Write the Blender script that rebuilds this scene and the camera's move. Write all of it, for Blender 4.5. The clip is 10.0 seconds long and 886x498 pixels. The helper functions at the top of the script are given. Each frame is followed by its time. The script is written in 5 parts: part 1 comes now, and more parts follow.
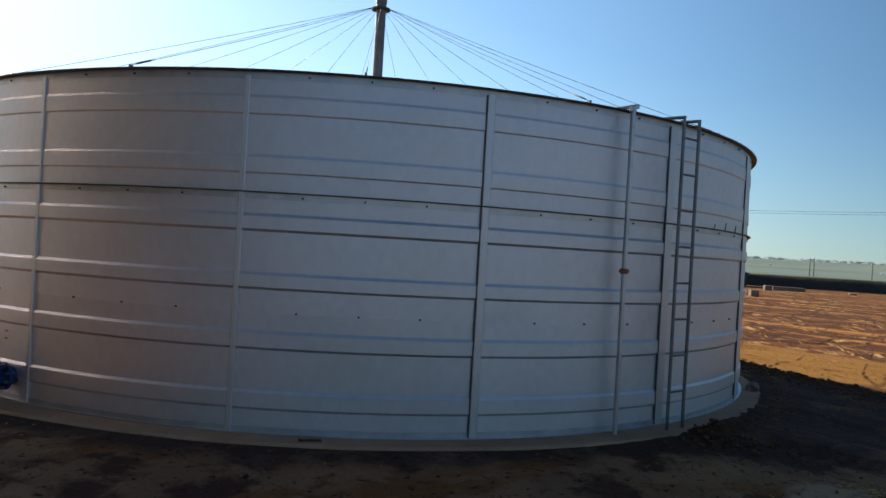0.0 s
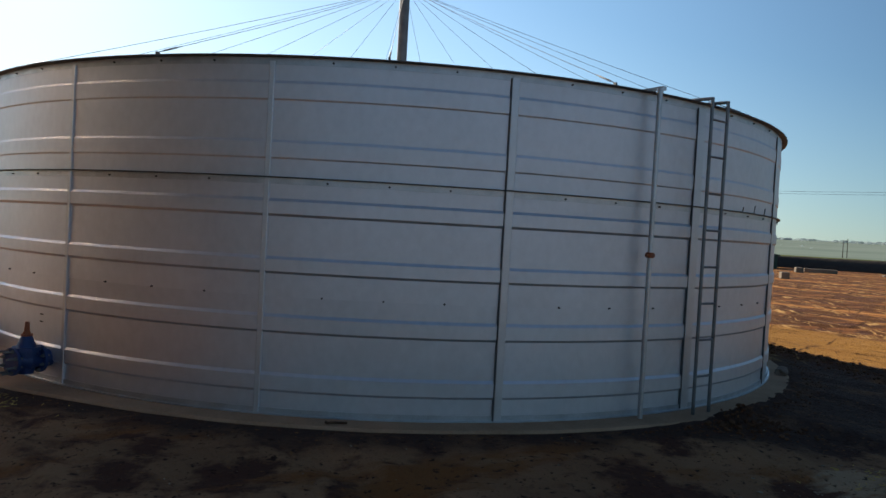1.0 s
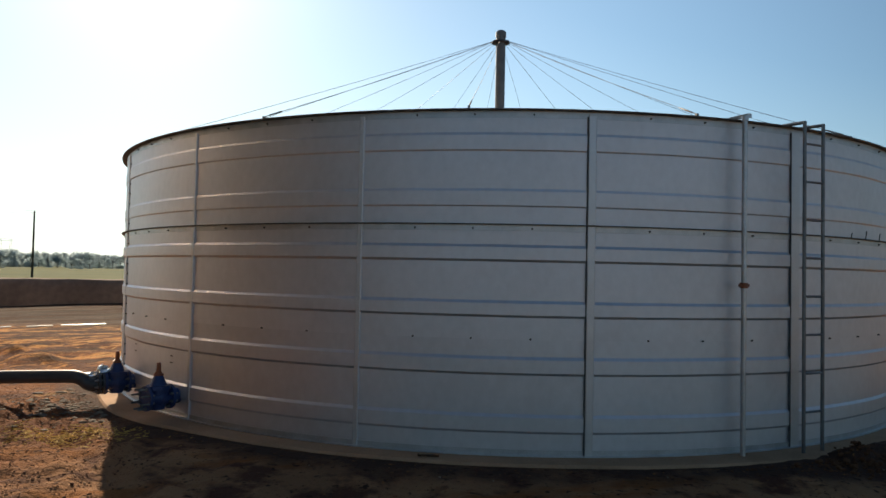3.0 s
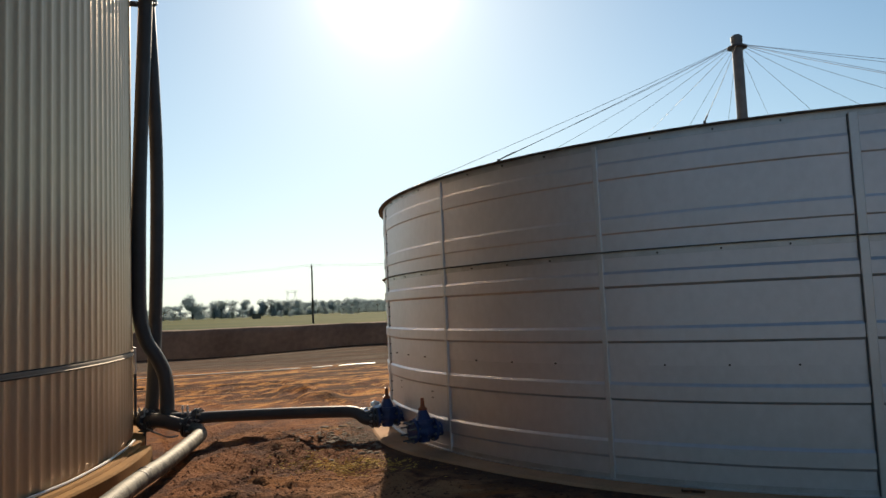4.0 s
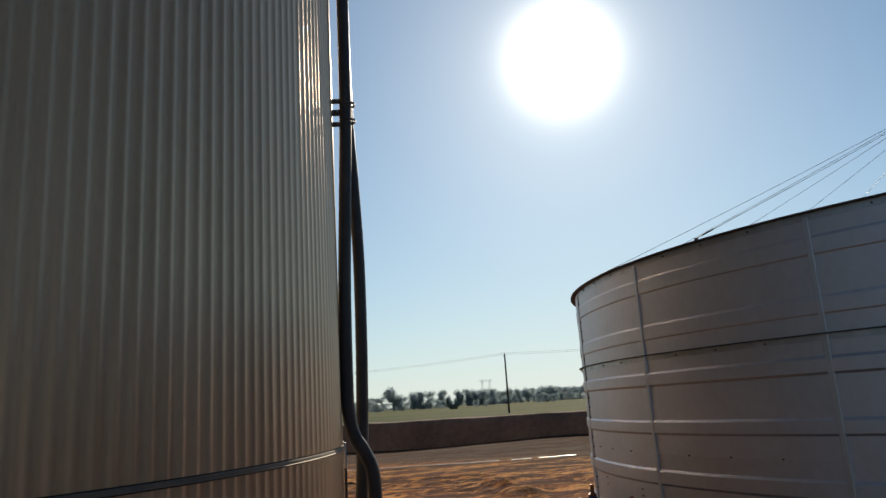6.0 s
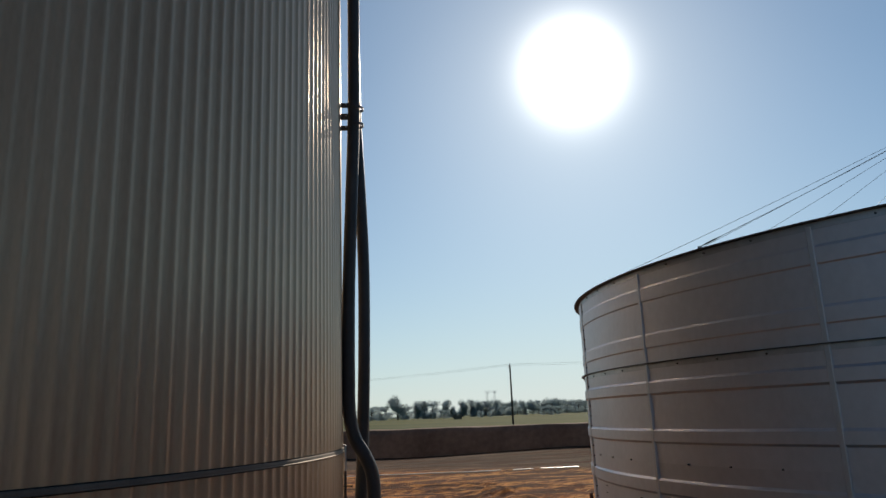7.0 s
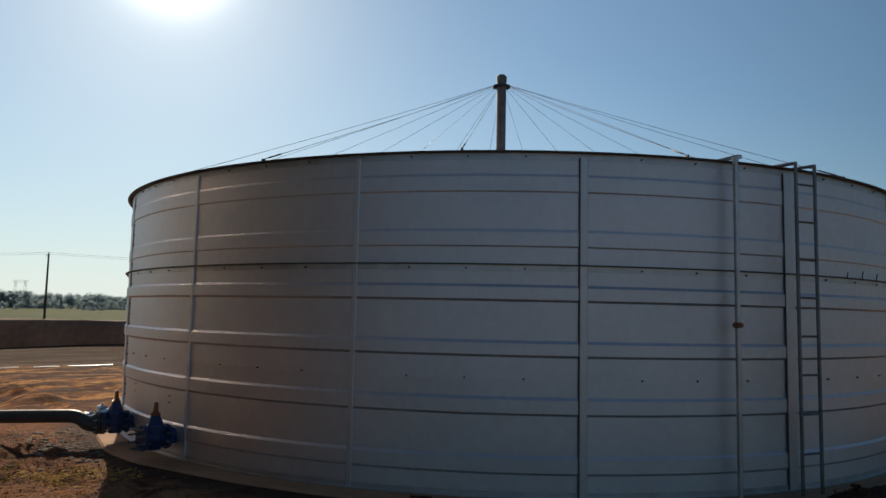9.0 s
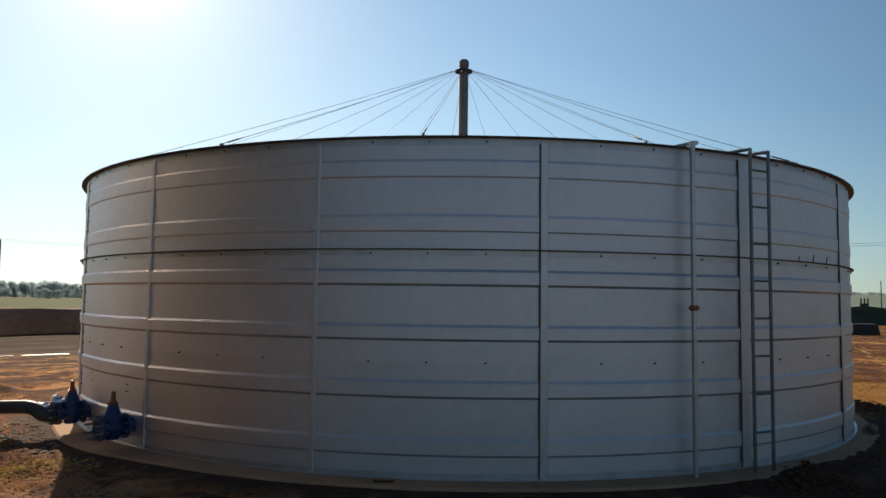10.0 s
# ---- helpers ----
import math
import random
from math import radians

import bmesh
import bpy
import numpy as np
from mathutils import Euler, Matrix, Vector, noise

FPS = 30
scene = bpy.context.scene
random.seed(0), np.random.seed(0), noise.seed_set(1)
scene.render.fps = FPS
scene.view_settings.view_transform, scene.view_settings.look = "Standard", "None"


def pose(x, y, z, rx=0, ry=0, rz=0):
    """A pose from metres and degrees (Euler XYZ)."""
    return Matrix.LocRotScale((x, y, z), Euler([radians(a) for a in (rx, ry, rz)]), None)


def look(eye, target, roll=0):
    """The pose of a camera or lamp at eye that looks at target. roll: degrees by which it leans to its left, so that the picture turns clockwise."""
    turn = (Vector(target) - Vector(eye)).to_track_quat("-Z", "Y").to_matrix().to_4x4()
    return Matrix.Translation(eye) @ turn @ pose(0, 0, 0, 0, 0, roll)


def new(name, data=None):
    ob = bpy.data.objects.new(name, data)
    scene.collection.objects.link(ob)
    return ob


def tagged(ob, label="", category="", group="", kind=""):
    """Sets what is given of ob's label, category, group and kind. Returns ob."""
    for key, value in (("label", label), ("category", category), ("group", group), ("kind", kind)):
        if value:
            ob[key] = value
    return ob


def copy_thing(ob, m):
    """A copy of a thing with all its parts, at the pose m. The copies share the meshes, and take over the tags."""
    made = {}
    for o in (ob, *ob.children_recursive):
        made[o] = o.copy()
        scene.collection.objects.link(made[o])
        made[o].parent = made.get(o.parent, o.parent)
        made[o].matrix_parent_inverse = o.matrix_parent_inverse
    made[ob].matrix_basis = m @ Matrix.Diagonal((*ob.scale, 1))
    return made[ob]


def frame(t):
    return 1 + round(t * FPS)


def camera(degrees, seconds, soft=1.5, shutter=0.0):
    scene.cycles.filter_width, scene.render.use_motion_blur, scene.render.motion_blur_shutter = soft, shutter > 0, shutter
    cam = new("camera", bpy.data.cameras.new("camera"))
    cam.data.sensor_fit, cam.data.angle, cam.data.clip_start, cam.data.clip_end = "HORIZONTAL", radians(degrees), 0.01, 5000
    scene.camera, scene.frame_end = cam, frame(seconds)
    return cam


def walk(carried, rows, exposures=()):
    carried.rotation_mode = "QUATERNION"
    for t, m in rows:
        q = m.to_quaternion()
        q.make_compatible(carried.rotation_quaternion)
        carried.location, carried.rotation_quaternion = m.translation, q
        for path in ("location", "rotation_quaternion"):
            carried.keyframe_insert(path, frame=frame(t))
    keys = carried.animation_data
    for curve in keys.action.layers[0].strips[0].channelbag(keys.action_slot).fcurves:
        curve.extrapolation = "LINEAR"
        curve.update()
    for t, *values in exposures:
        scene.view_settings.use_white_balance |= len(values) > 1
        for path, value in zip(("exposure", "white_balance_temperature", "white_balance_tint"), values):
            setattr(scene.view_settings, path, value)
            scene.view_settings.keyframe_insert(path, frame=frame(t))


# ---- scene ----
cam = camera(63.63, 10.0, soft=1.5)
walk(cam, [
    (0.0, look((-0.376, -11.649, 1.605), (0.998, -1.744, 1.624), 3.34)),
    (0.5, look((-0.352, -11.667, 1.612), (0.779, -1.733, 1.380), 3.19)),
    (1.0, look((-0.364, -11.660, 1.626), (0.665, -1.716, 1.376), 3.17)),
    (1.5, look((-0.369, -11.654, 1.631), (0.210, -1.672, 1.484), 2.31)),
    (1.7, look((-0.358, -11.658, 1.656), (-0.176, -1.660, 1.563), 2.07)),
    (2.0, look((-0.272, -11.688, 1.600), (-0.332, -1.690, 1.797), 3.31)),
    (2.2, look((-0.175, -11.708, 1.591), (-0.198, -1.713, 1.900), 3.25)),
    (3.3, look((0.006, -11.965, 1.563), (-1.593, -2.101, 1.935), -0.42)),
    (3.5, look((0.026, -11.980, 1.572), (-2.447, -2.302, 2.051), -0.72)),
    (3.7, look((0.039, -11.987, 1.583), (-3.123, -2.518, 2.159), -1.06)),
    (4.0, look((0.037, -11.980, 1.583), (-3.959, -2.848, 2.381), -2.42)),
    (4.5, look((0.004, -11.988, 1.581), (-4.939, -3.340, 2.466), -1.35)),
    (5.0, look((-0.014, -12.004, 1.588), (-5.400, -3.628, 2.497), -1.98)),
    (5.5, look((-0.019, -11.987, 1.619), (-5.721, -3.868, 2.869), -2.60)),
    (5.8, look((-0.010, -11.983, 1.632), (-5.969, -4.153, 3.417), -2.90)),
    (6.0, look((0.001, -11.985, 1.630), (-6.073, -4.331, 3.758), -3.69)),
    (6.2, look((0.000, -11.979, 1.635), (-6.073, -4.396, 4.001), -4.25)),
    (7.3, look((0.046, -11.961, 1.540), (-5.969, -4.269, 3.697), -0.89)),
    (7.5, look((0.048, -11.959, 1.570), (-5.640, -3.973, 3.536), -0.30)),
    (7.7, look((0.072, -11.953, 1.569), (-5.137, -3.594, 3.304), 0.27)),
    (8.0, look((0.085, -11.954, 1.571), (-4.175, -3.023, 3.013), 1.04)),
    (8.3, look((0.103, -11.949, 1.567), (-3.143, -2.578, 2.852), 1.72)),
    (8.5, look((0.112, -11.957, 1.564), (-2.415, -2.350, 2.711), 1.84)),
    (8.7, look((0.122, -11.964, 1.558), (-1.689, -2.182, 2.570), 1.83)),
    (9.0, look((0.148, -11.957, 1.551), (-0.760, -2.040, 2.461), 1.23)),
    (9.5, look((0.168, -11.954, 1.561), (-0.354, -2.002, 2.392), 0.75)),
    (10.0, look((0.170, -11.959, 1.555), (-0.234, -1.993, 2.265), 0.76)),
], exposures=((0.0, 0.95, 6400, 10), (1.0, 0.86, 6700, 10), (2.0, 0.84, 7000, 10), (3.5, 0.74, 7500, 10), (4.5, 0.35, 7300, 10), (5.5, 0.25, 7200, 10), (6.2, 0.05, 6700, 10), (7.5, -0.05, 6600, 10), (8.3, -0.12, 6700, 10), (9.0, 0.14, 6900, 10), (10.0, 0.55, 7100, 10)))

# ---- world, sun ----
SUN_AZ, SUN_EL = radians(-27.3), radians(26.2)
world = bpy.data.worlds.new("sky")
scene.world = world
world.use_nodes = True
wn, wl = world.node_tree.nodes, world.node_tree.links
sky = wn.new("ShaderNodeTexSky")
sky.sky_type = "NISHITA"
sky.sun_disc = False
sky.sun_elevation, sky.sun_rotation = SUN_EL, SUN_AZ
sky.altitude, sky.air_density, sky.dust_density, sky.ozone_density = 1400, 1.0, 0.35, 2.0
wn["Background"].inputs["Strength"].default_value = 0.10
sun_dir = Vector((math.sin(SUN_AZ) * math.cos(SUN_EL), math.cos(SUN_AZ) * math.cos(SUN_EL), math.sin(SUN_EL)))


def sky_node(kind, operation=None, first=None, second=None):
    n = wn.new(kind)
    if operation:
        n.operation = operation
    for socket, value in ((0, first), (1, second)):
        if value is None:
            continue
        if isinstance(value, bpy.types.NodeSocket):
            wl.new(value, n.inputs[socket])
        else:
            n.inputs[socket].default_value = value
    return n


# the sun's own glare in the dusty air: a bright core and a wide, weak aureole
aim = wn.new("ShaderNodeTexCoord")
cosine = sky_node("ShaderNodeVectorMath", "DOT_PRODUCT", aim.outputs["Generated"], tuple(sun_dir)).outputs["Value"]
angle = sky_node("ShaderNodeMath", "ARCCOSINE", cosine).outputs[0]
core_fall = sky_node("ShaderNodeMath", "POWER", sky_node("ShaderNodeMath", "MULTIPLY", angle, 1 / radians(2.15)).outputs[0], 1.5).outputs[0]
core = sky_node("ShaderNodeMath", "EXPONENT", sky_node("ShaderNodeMath", "MULTIPLY", core_fall, -1.0).outputs[0]).outputs[0]
halo = sky_node("ShaderNodeMath", "EXPONENT", sky_node("ShaderNodeMath", "MULTIPLY", angle, -1 / radians(9.0)).outputs[0]).outputs[0]
glare = sky_node("ShaderNodeMath", "ADD", sky_node("ShaderNodeMath", "MULTIPLY", core, 60.0).outputs[0],
                 sky_node("ShaderNodeMath", "MULTIPLY", halo, 4.2).outputs[0]).outputs[0]
tint = sky_node("ShaderNodeVectorMath", "SCALE", (1.0, 0.97, 0.90))
wl.new(glare, tint.inputs["Scale"])
# the haze evens out the sky towards the horizon
parts = wn.new("ShaderNodeSeparateColor")
wl.new(sky.outputs["Color"], parts.inputs["Color"])
ease = sky_node("ShaderNodeMath", "DIVIDE", 16.0, sky_node("ShaderNodeMath", "ADD", parts.outputs["Green"], 13.0).outputs[0])
hazy = sky_node("ShaderNodeVectorMath", "SCALE", sky.outputs["Color"])
wl.new(ease.outputs[0], hazy.inputs["Scale"])
thick = wn.new("ShaderNodeMapRange")
thick.inputs["From Min"].default_value, thick.inputs["From Max"].default_value = 3.5, 16.0
thick.inputs["To Max"].default_value = 0.85
wl.new(parts.outputs["Green"], thick.inputs["Value"])
veil = wn.new("ShaderNodeMix")
veil.data_type = "RGBA"
veil.inputs[7].default_value = (7.1, 7.25, 8.3, 1)
wl.new(thick.outputs["Result"], veil.inputs["Factor"])
wl.new(hazy.outputs["Vector"], veil.inputs[6])
clear = sky_node("ShaderNodeVectorMath", "MULTIPLY", veil.outputs[2], (0.885, 1.0, 0.955))
# the sky is darker and bluer away from the sun
away_from_sun = wn.new("ShaderNodeMapRange")
away_from_sun.interpolation_type = "SMOOTHSTEP"
away_from_sun.inputs["From Min"].default_value, away_from_sun.inputs["From Max"].default_value = radians(25), radians(80)
wl.new(angle, away_from_sun.inputs["Value"])
tone = wn.new("ShaderNodeMix")
tone.data_type = "RGBA"
tone.inputs[6].default_value, tone.inputs[7].default_value = (1, 1, 1, 1), (0.365, 0.43, 0.49, 1)
wl.new(away_from_sun.outputs["Result"], tone.inputs["Factor"])
deep = sky_node("ShaderNodeVectorMath", "MULTIPLY", clear.outputs["Vector"], tone.outputs[2])
both = sky_node("ShaderNodeVectorMath", "ADD", deep.outputs["Vector"], tint.outputs["Vector"])
wl.new(both.outputs["Vector"], wn["Background"].inputs["Color"])
sun_lamp = bpy.data.lights.new("sun", "SUN")
sun_lamp.energy, sun_lamp.angle, sun_lamp.color = 4.0, radians(0.53), (1.0, 0.87, 0.70)
sun = new("sun", sun_lamp)
sun.matrix_world = look(sun_dir * 50, (0, 0, 0))


# ---- materials ----
def surf(name, dark, light, scale=2.0, fine=40.0, rough=(0.5, 0.7), metal=0.0, bump=0.3, bump_scale=None,
         stretch=(1, 1, 1), contrast=(0.35, 0.65), spec=0.5, depth=0.02, vary=0.0):
    m = bpy.data.materials.new(name)
    m.use_nodes = True
    n, l = m.node_tree.nodes, m.node_tree.links
    b = n["Principled BSDF"]
    tc = n.new("ShaderNodeTexCoord")
    mp = n.new("ShaderNodeMapping")
    mp.inputs["Scale"].default_value = stretch
    oi = n.new("ShaderNodeObjectInfo")
    shift = n.new("ShaderNodeVectorMath")
    shift.operation = "SCALE"
    shift.inputs[0].default_value = (17.0, 31.0, 7.0)
    l.new(oi.outputs["Random"], shift.inputs["Scale"])
    add = n.new("ShaderNodeVectorMath")
    l.new(tc.outputs["Object"], mp.inputs["Vector"])
    l.new(mp.outputs["Vector"], add.inputs[0])
    l.new(shift.outputs["Vector"], add.inputs[1])
    big, small = n.new("ShaderNodeTexNoise"), n.new("ShaderNodeTexNoise")
    big.inputs["Scale"].default_value, big.inputs["Detail"].default_value = scale, 5
    small.inputs["Scale"].default_value, small.inputs["Detail"].default_value = fine, 4
    for t in (big, small):
        l.new(add.outputs["Vector"], t.inputs["Vector"])
    mix = n.new("ShaderNodeMix")
    mix.data_type = "FLOAT"
    mix.inputs["Factor"].default_value = 0.35
    l.new(big.outputs["Fac"], mix.inputs["A"])
    l.new(small.outputs["Fac"], mix.inputs["B"])
    ramp = n.new("ShaderNodeValToRGB")
    ramp.color_ramp.elements[0].position, ramp.color_ramp.elements[1].position = contrast
    ramp.color_ramp.elements[0].color = (*dark, 1)
    ramp.color_ramp.elements[1].color = (*light, 1)
    l.new(mix.outputs["Result"], ramp.inputs["Fac"])
    colour = ramp.outputs["Color"]
    if vary:
        hsv = n.new("ShaderNodeHueSaturation")
        mr = n.new("ShaderNodeMapRange")
        mr.inputs["To Min"].default_value, mr.inputs["To Max"].default_value = 1 - vary, 1 + vary
        l.new(oi.outputs["Random"], mr.inputs["Value"])
        l.new(mr.outputs["Result"], hsv.inputs["Value"])
        l.new(colour, hsv.inputs["Color"])
        colour = hsv.outputs["Color"]
    l.new(colour, b.inputs["Base Color"])
    rr = n.new("ShaderNodeMapRange")
    rr.inputs["To Min"].default_value, rr.inputs["To Max"].default_value = rough
    l.new(mix.outputs["Result"], rr.inputs["Value"])
    l.new(rr.outputs["Result"], b.inputs["Roughness"])
    b.inputs["Metallic"].default_value = metal
    b.inputs["Specular IOR Level"].default_value = spec
    if bump:
        bp = n.new("ShaderNodeBump")
        bp.inputs["Strength"].default_value, bp.inputs["Distance"].default_value = bump, depth
        l.new((small if bump_scale is None else big).outputs["Fac"], bp.inputs["Height"])
        l.new(bp.outputs["Normal"], b.inputs["Normal"])
    return m


galv = surf("galvanised_sheet", (0.590, 0.590, 0.615), (0.700, 0.700, 0.730), 0.7, 14, (0.48, 0.56), 0.90, 0.10, True,
            (1, 1, 0.8), depth=0.008, vary=0.035)
galv_strip = surf("galvanised_strip", (0.54, 0.545, 0.565), (0.64, 0.645, 0.665), 3, 70, (0.40, 0.52), 0.9, 0.1, depth=0.002)
galv_bar = surf("galvanised_bar", (0.42, 0.43, 0.45), (0.60, 0.61, 0.63), 6, 90, (0.35, 0.55), 1.0, 0.15, depth=0.002)
steel_dark = surf("dark_steel", (0.06, 0.06, 0.065), (0.12, 0.12, 0.125), 6, 90, (0.45, 0.65), 0.6, 0.15, depth=0.002)
bolt_steel = surf("bolt_steel", (0.03, 0.03, 0.03), (0.07, 0.07, 0.07), 20, 90, (0.5, 0.7), 0.3, 0)
cladding = surf("coated_cladding", (0.505, 0.358, 0.232), (0.612, 0.447, 0.298), 0.9, 30, (0.36, 0.48), 0.52, 0.12, True,
                (1, 1, 0.25), depth=0.006, vary=0.05)
flashing = surf("flashing", (0.17, 0.135, 0.105), (0.25, 0.20, 0.155), 4, 60, (0.55, 0.70), 0.5, 0.1, depth=0.003)
hdpe = surf("black_pipe", (0.030, 0.032, 0.036), (0.055, 0.058, 0.064), 3, 70, (0.40, 0.54), 0.0, 0.12, depth=0.002, spec=0.5)
foil = surf("foil", (0.55, 0.55, 0.55), (0.75, 0.75, 0.74), 12, 80, (0.22, 0.40), 1.0, 0.2, depth=0.003)
stainless = surf("steel_pipe", (0.055, 0.052, 0.042), (0.23, 0.215, 0.18), 7, 45, (0.55, 0.80), 0.35, 0.25, depth=0.003, contrast=(0.42, 0.60))
blue_iron = surf("blue_coated_iron", (0.012, 0.032, 0.11), (0.022, 0.050, 0.16), 10, 80, (0.40, 0.55), 0.0, 0.3, depth=0.003)
red_cap = surf("red_paint", (0.22, 0.055, 0.018), (0.32, 0.085, 0.028), 20, 80, (0.4, 0.6), 0.0, 0.2, depth=0.002)
concrete = surf("concrete", (0.330, 0.192, 0.112), (0.480, 0.290, 0.178), 2.2, 45, (0.8, 0.95), 0.0, 0.5, depth=0.01, spec=0.12)
mast_steel = surf("mast_steel", (0.13, 0.135, 0.14), (0.21, 0.215, 0.22), 6, 90, (0.45, 0.6), 0.8, 0.15, depth=0.002)
ladder_steel = surf("weathered_galvanised_steel", (0.14, 0.147, 0.155), (0.24, 0.248, 0.256), 6, 90, (0.40, 0.55), 0.9, 0.15, depth=0.002)
stained = surf("soil_stained_concrete", (0.30, 0.150, 0.050), (0.43, 0.225, 0.080), 2.2, 45, (0.8, 0.95), 0.0, 0.5, depth=0.01, spec=0.12)
block_concrete = surf("pale_block_concrete", (0.15, 0.125, 0.095), (0.24, 0.20, 0.155), 1.5, 30, (0.85, 0.95), 0.0, 0.4, depth=0.01, spec=0.12)
pole_wood = surf("weathered_timber", (0.06, 0.05, 0.04), (0.12, 0.10, 0.08), 4, 60, (0.8, 0.95), 0.0, 0.2, None, (4, 4, 0.5), spec=0.12)
pale_plastic = surf("pale_conduit", (0.70, 0.69, 0.66), (0.82, 0.81, 0.78), 6, 60, (0.22, 0.36), 0.0, 0.1, depth=0.002)
rusty = surf("rusty_steel", (0.05, 0.022, 0.012), (0.13, 0.055, 0.025), 30, 120, (0.8, 0.95), 0.2, 0.3, depth=0.002)
bark = surf("bark", (0.08, 0.06, 0.05), (0.16, 0.13, 0.10), 2, 12, (0.85, 0.95), 0.0, 0, spec=0.12)
bank_soil = surf("bank_soil", (0.150, 0.105, 0.080), (0.275, 0.195, 0.148), 0.5, 5, (0.9, 1.0), 0.0, 0.8, depth=0.06, spec=0.12)
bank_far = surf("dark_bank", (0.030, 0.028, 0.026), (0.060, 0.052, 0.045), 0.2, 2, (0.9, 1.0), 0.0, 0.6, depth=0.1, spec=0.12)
rubble_stone = surf("grey_rubble", (0.085, 0.066, 0.052), (0.22, 0.175, 0.138), 12, 60, (0.8, 0.95), 0.0, 0.3, depth=0.004, spec=0.12)
# near-black colour for the painted shadow gaps beside the cover strips
shade_line_dark = surf("shade_line_dark", (0.055, 0.052, 0.052), (0.10, 0.095, 0.095), 10, 60, (0.5, 0.7), 0.0, 0.1)
stone = surf("pale_stone", (0.19, 0.135, 0.09), (0.36, 0.275, 0.19), 12, 60, (0.8, 0.95), 0.0, 0.3, depth=0.004, spec=0.12)
clod_soil = surf("clod_soil", (0.085, 0.040, 0.022), (0.170, 0.080, 0.042), 3, 30, (0.9, 1.0), 0.0, 0.6, depth=0.01, spec=0.12)
straw = surf("dry_straw", (0.52, 0.33, 0.07), (0.74, 0.50, 0.14), 6, 40, (0.7, 0.9), 0.0, 0, spec=0.12)
shed_green = surf("green_sheeting", (0.02, 0.05, 0.035), (0.035, 0.075, 0.05), 0.5, 6, (0.6, 0.8), 0.0, 0)
# hill grass paled and blued: distance haze put into the base colour
grass_hill = surf("haze_painted_grass", (0.15, 0.20, 0.165), (0.22, 0.265, 0.225), 0.006, 0.05, (0.9, 1.0), 0.0, 0, spec=0.05)


def soil_material():
    """Red-brown graded soil: dry ochre streaks, damp dark patches, grit."""
    m = bpy.data.materials.new("graded_soil")
    m.use_nodes = True
    n, l = m.node_tree.nodes, m.node_tree.links
    b = n["Principled BSDF"]
    tc = n.new("ShaderNodeTexCoord")

    def noise_at(scale, stretch=(1, 1, 1), turn=0.0, detail=6):
        mp, t = n.new("ShaderNodeMapping"), n.new("ShaderNodeTexNoise")
        mp.vector_type = "TEXTURE"
        mp.inputs["Scale"].default_value = [1 / k for k in stretch]
        mp.inputs["Rotation"].default_value = (0, 0, radians(turn))
        t.inputs["Scale"].default_value, t.inputs["Detail"].default_value = scale, detail
        t.inputs["Roughness"].default_value = 0.6
        l.new(tc.outputs["Object"], mp.inputs["Vector"])
        l.new(mp.outputs["Vector"], t.inputs["Vector"])
        return t.outputs["Fac"]

    def blend(fac, a, c, lo, hi):
        r = n.new("ShaderNodeMapRange")
        r.inputs["From Min"].default_value, r.inputs["From Max"].default_value = lo, hi
        l.new(fac, r.inputs["Value"])
        x = n.new("ShaderNodeMix")
        x.data_type = "RGBA"
        l.new(r.outputs["Result"], x.inputs["Factor"])
        for socket, value in (("A", a), ("B", c)):
            if isinstance(value, tuple):
                x.inputs[6 if socket == "A" else 7].default_value = (*value, 1)
            else:
                l.new(value, x.inputs[6 if socket == "A" else 7])
        return x.outputs[2]

    patch, grit = noise_at(0.45), noise_at(22, detail=8)
    xyz, east = n.new("ShaderNodeSeparateXYZ"), n.new("ShaderNodeMapRange")
    l.new(tc.outputs["Object"], xyz.inputs["Vector"])
    l.new(xyz.outputs["X"], east.inputs["Value"])
    east.inputs["From Min"].default_value, east.inputs["From Max"].default_value = -1, 3
    lane = n.new("ShaderNodeMix")
    lane.data_type = "FLOAT"
    l.new(east.outputs["Result"], lane.inputs["Factor"])
    l.new(noise_at(1.0, (0.20, 1.5, 1), 58, 6), lane.inputs["A"])
    worn_right = n.new("ShaderNodeMath")
    worn_right.operation = "MULTIPLY"
    worn_right.inputs[1].default_value = 0.93
    l.new(noise_at(1.0, (0.04, 0.60, 1), -54, 6), worn_right.inputs[0])
    l.new(worn_right.outputs[0], lane.inputs["B"])
    lane2 = n.new("ShaderNodeMix")
    lane2.data_type = "FLOAT"
    l.new(east.outputs["Result"], lane2.inputs["Factor"])
    l.new(noise_at(1.0, (0.25, 1.3, 1), 40, 6), lane2.inputs["A"])
    lane2.inputs["B"].default_value = 0.42
    north = n.new("ShaderNodeMapRange")
    north.inputs["From Min"].default_value, north.inputs["From Max"].default_value = -5.0, -1.0
    l.new(xyz.outputs["Y"], north.inputs["Value"])

    west_side = n.new("ShaderNodeMath")
    west_side.operation = "SUBTRACT"
    west_side.inputs[0].default_value = 1.0
    l.new(east.outputs["Result"], west_side.inputs[1])

    def streaks(value, side=None):
        """Wheel streaks on the driven part of the yard only, or on one side of it."""
        x = n.new("ShaderNodeMath")
        x.operation = "MULTIPLY"
        l.new(value, x.inputs[0])
        l.new(north.outputs["Result"], x.inputs[1])
        if side is None:
            return x.outputs[0]
        z = n.new("ShaderNodeMath")
        z.operation = "MULTIPLY"
        l.new(x.outputs[0], z.inputs[0])
        l.new(side, z.inputs[1])
        return z.outputs[0]

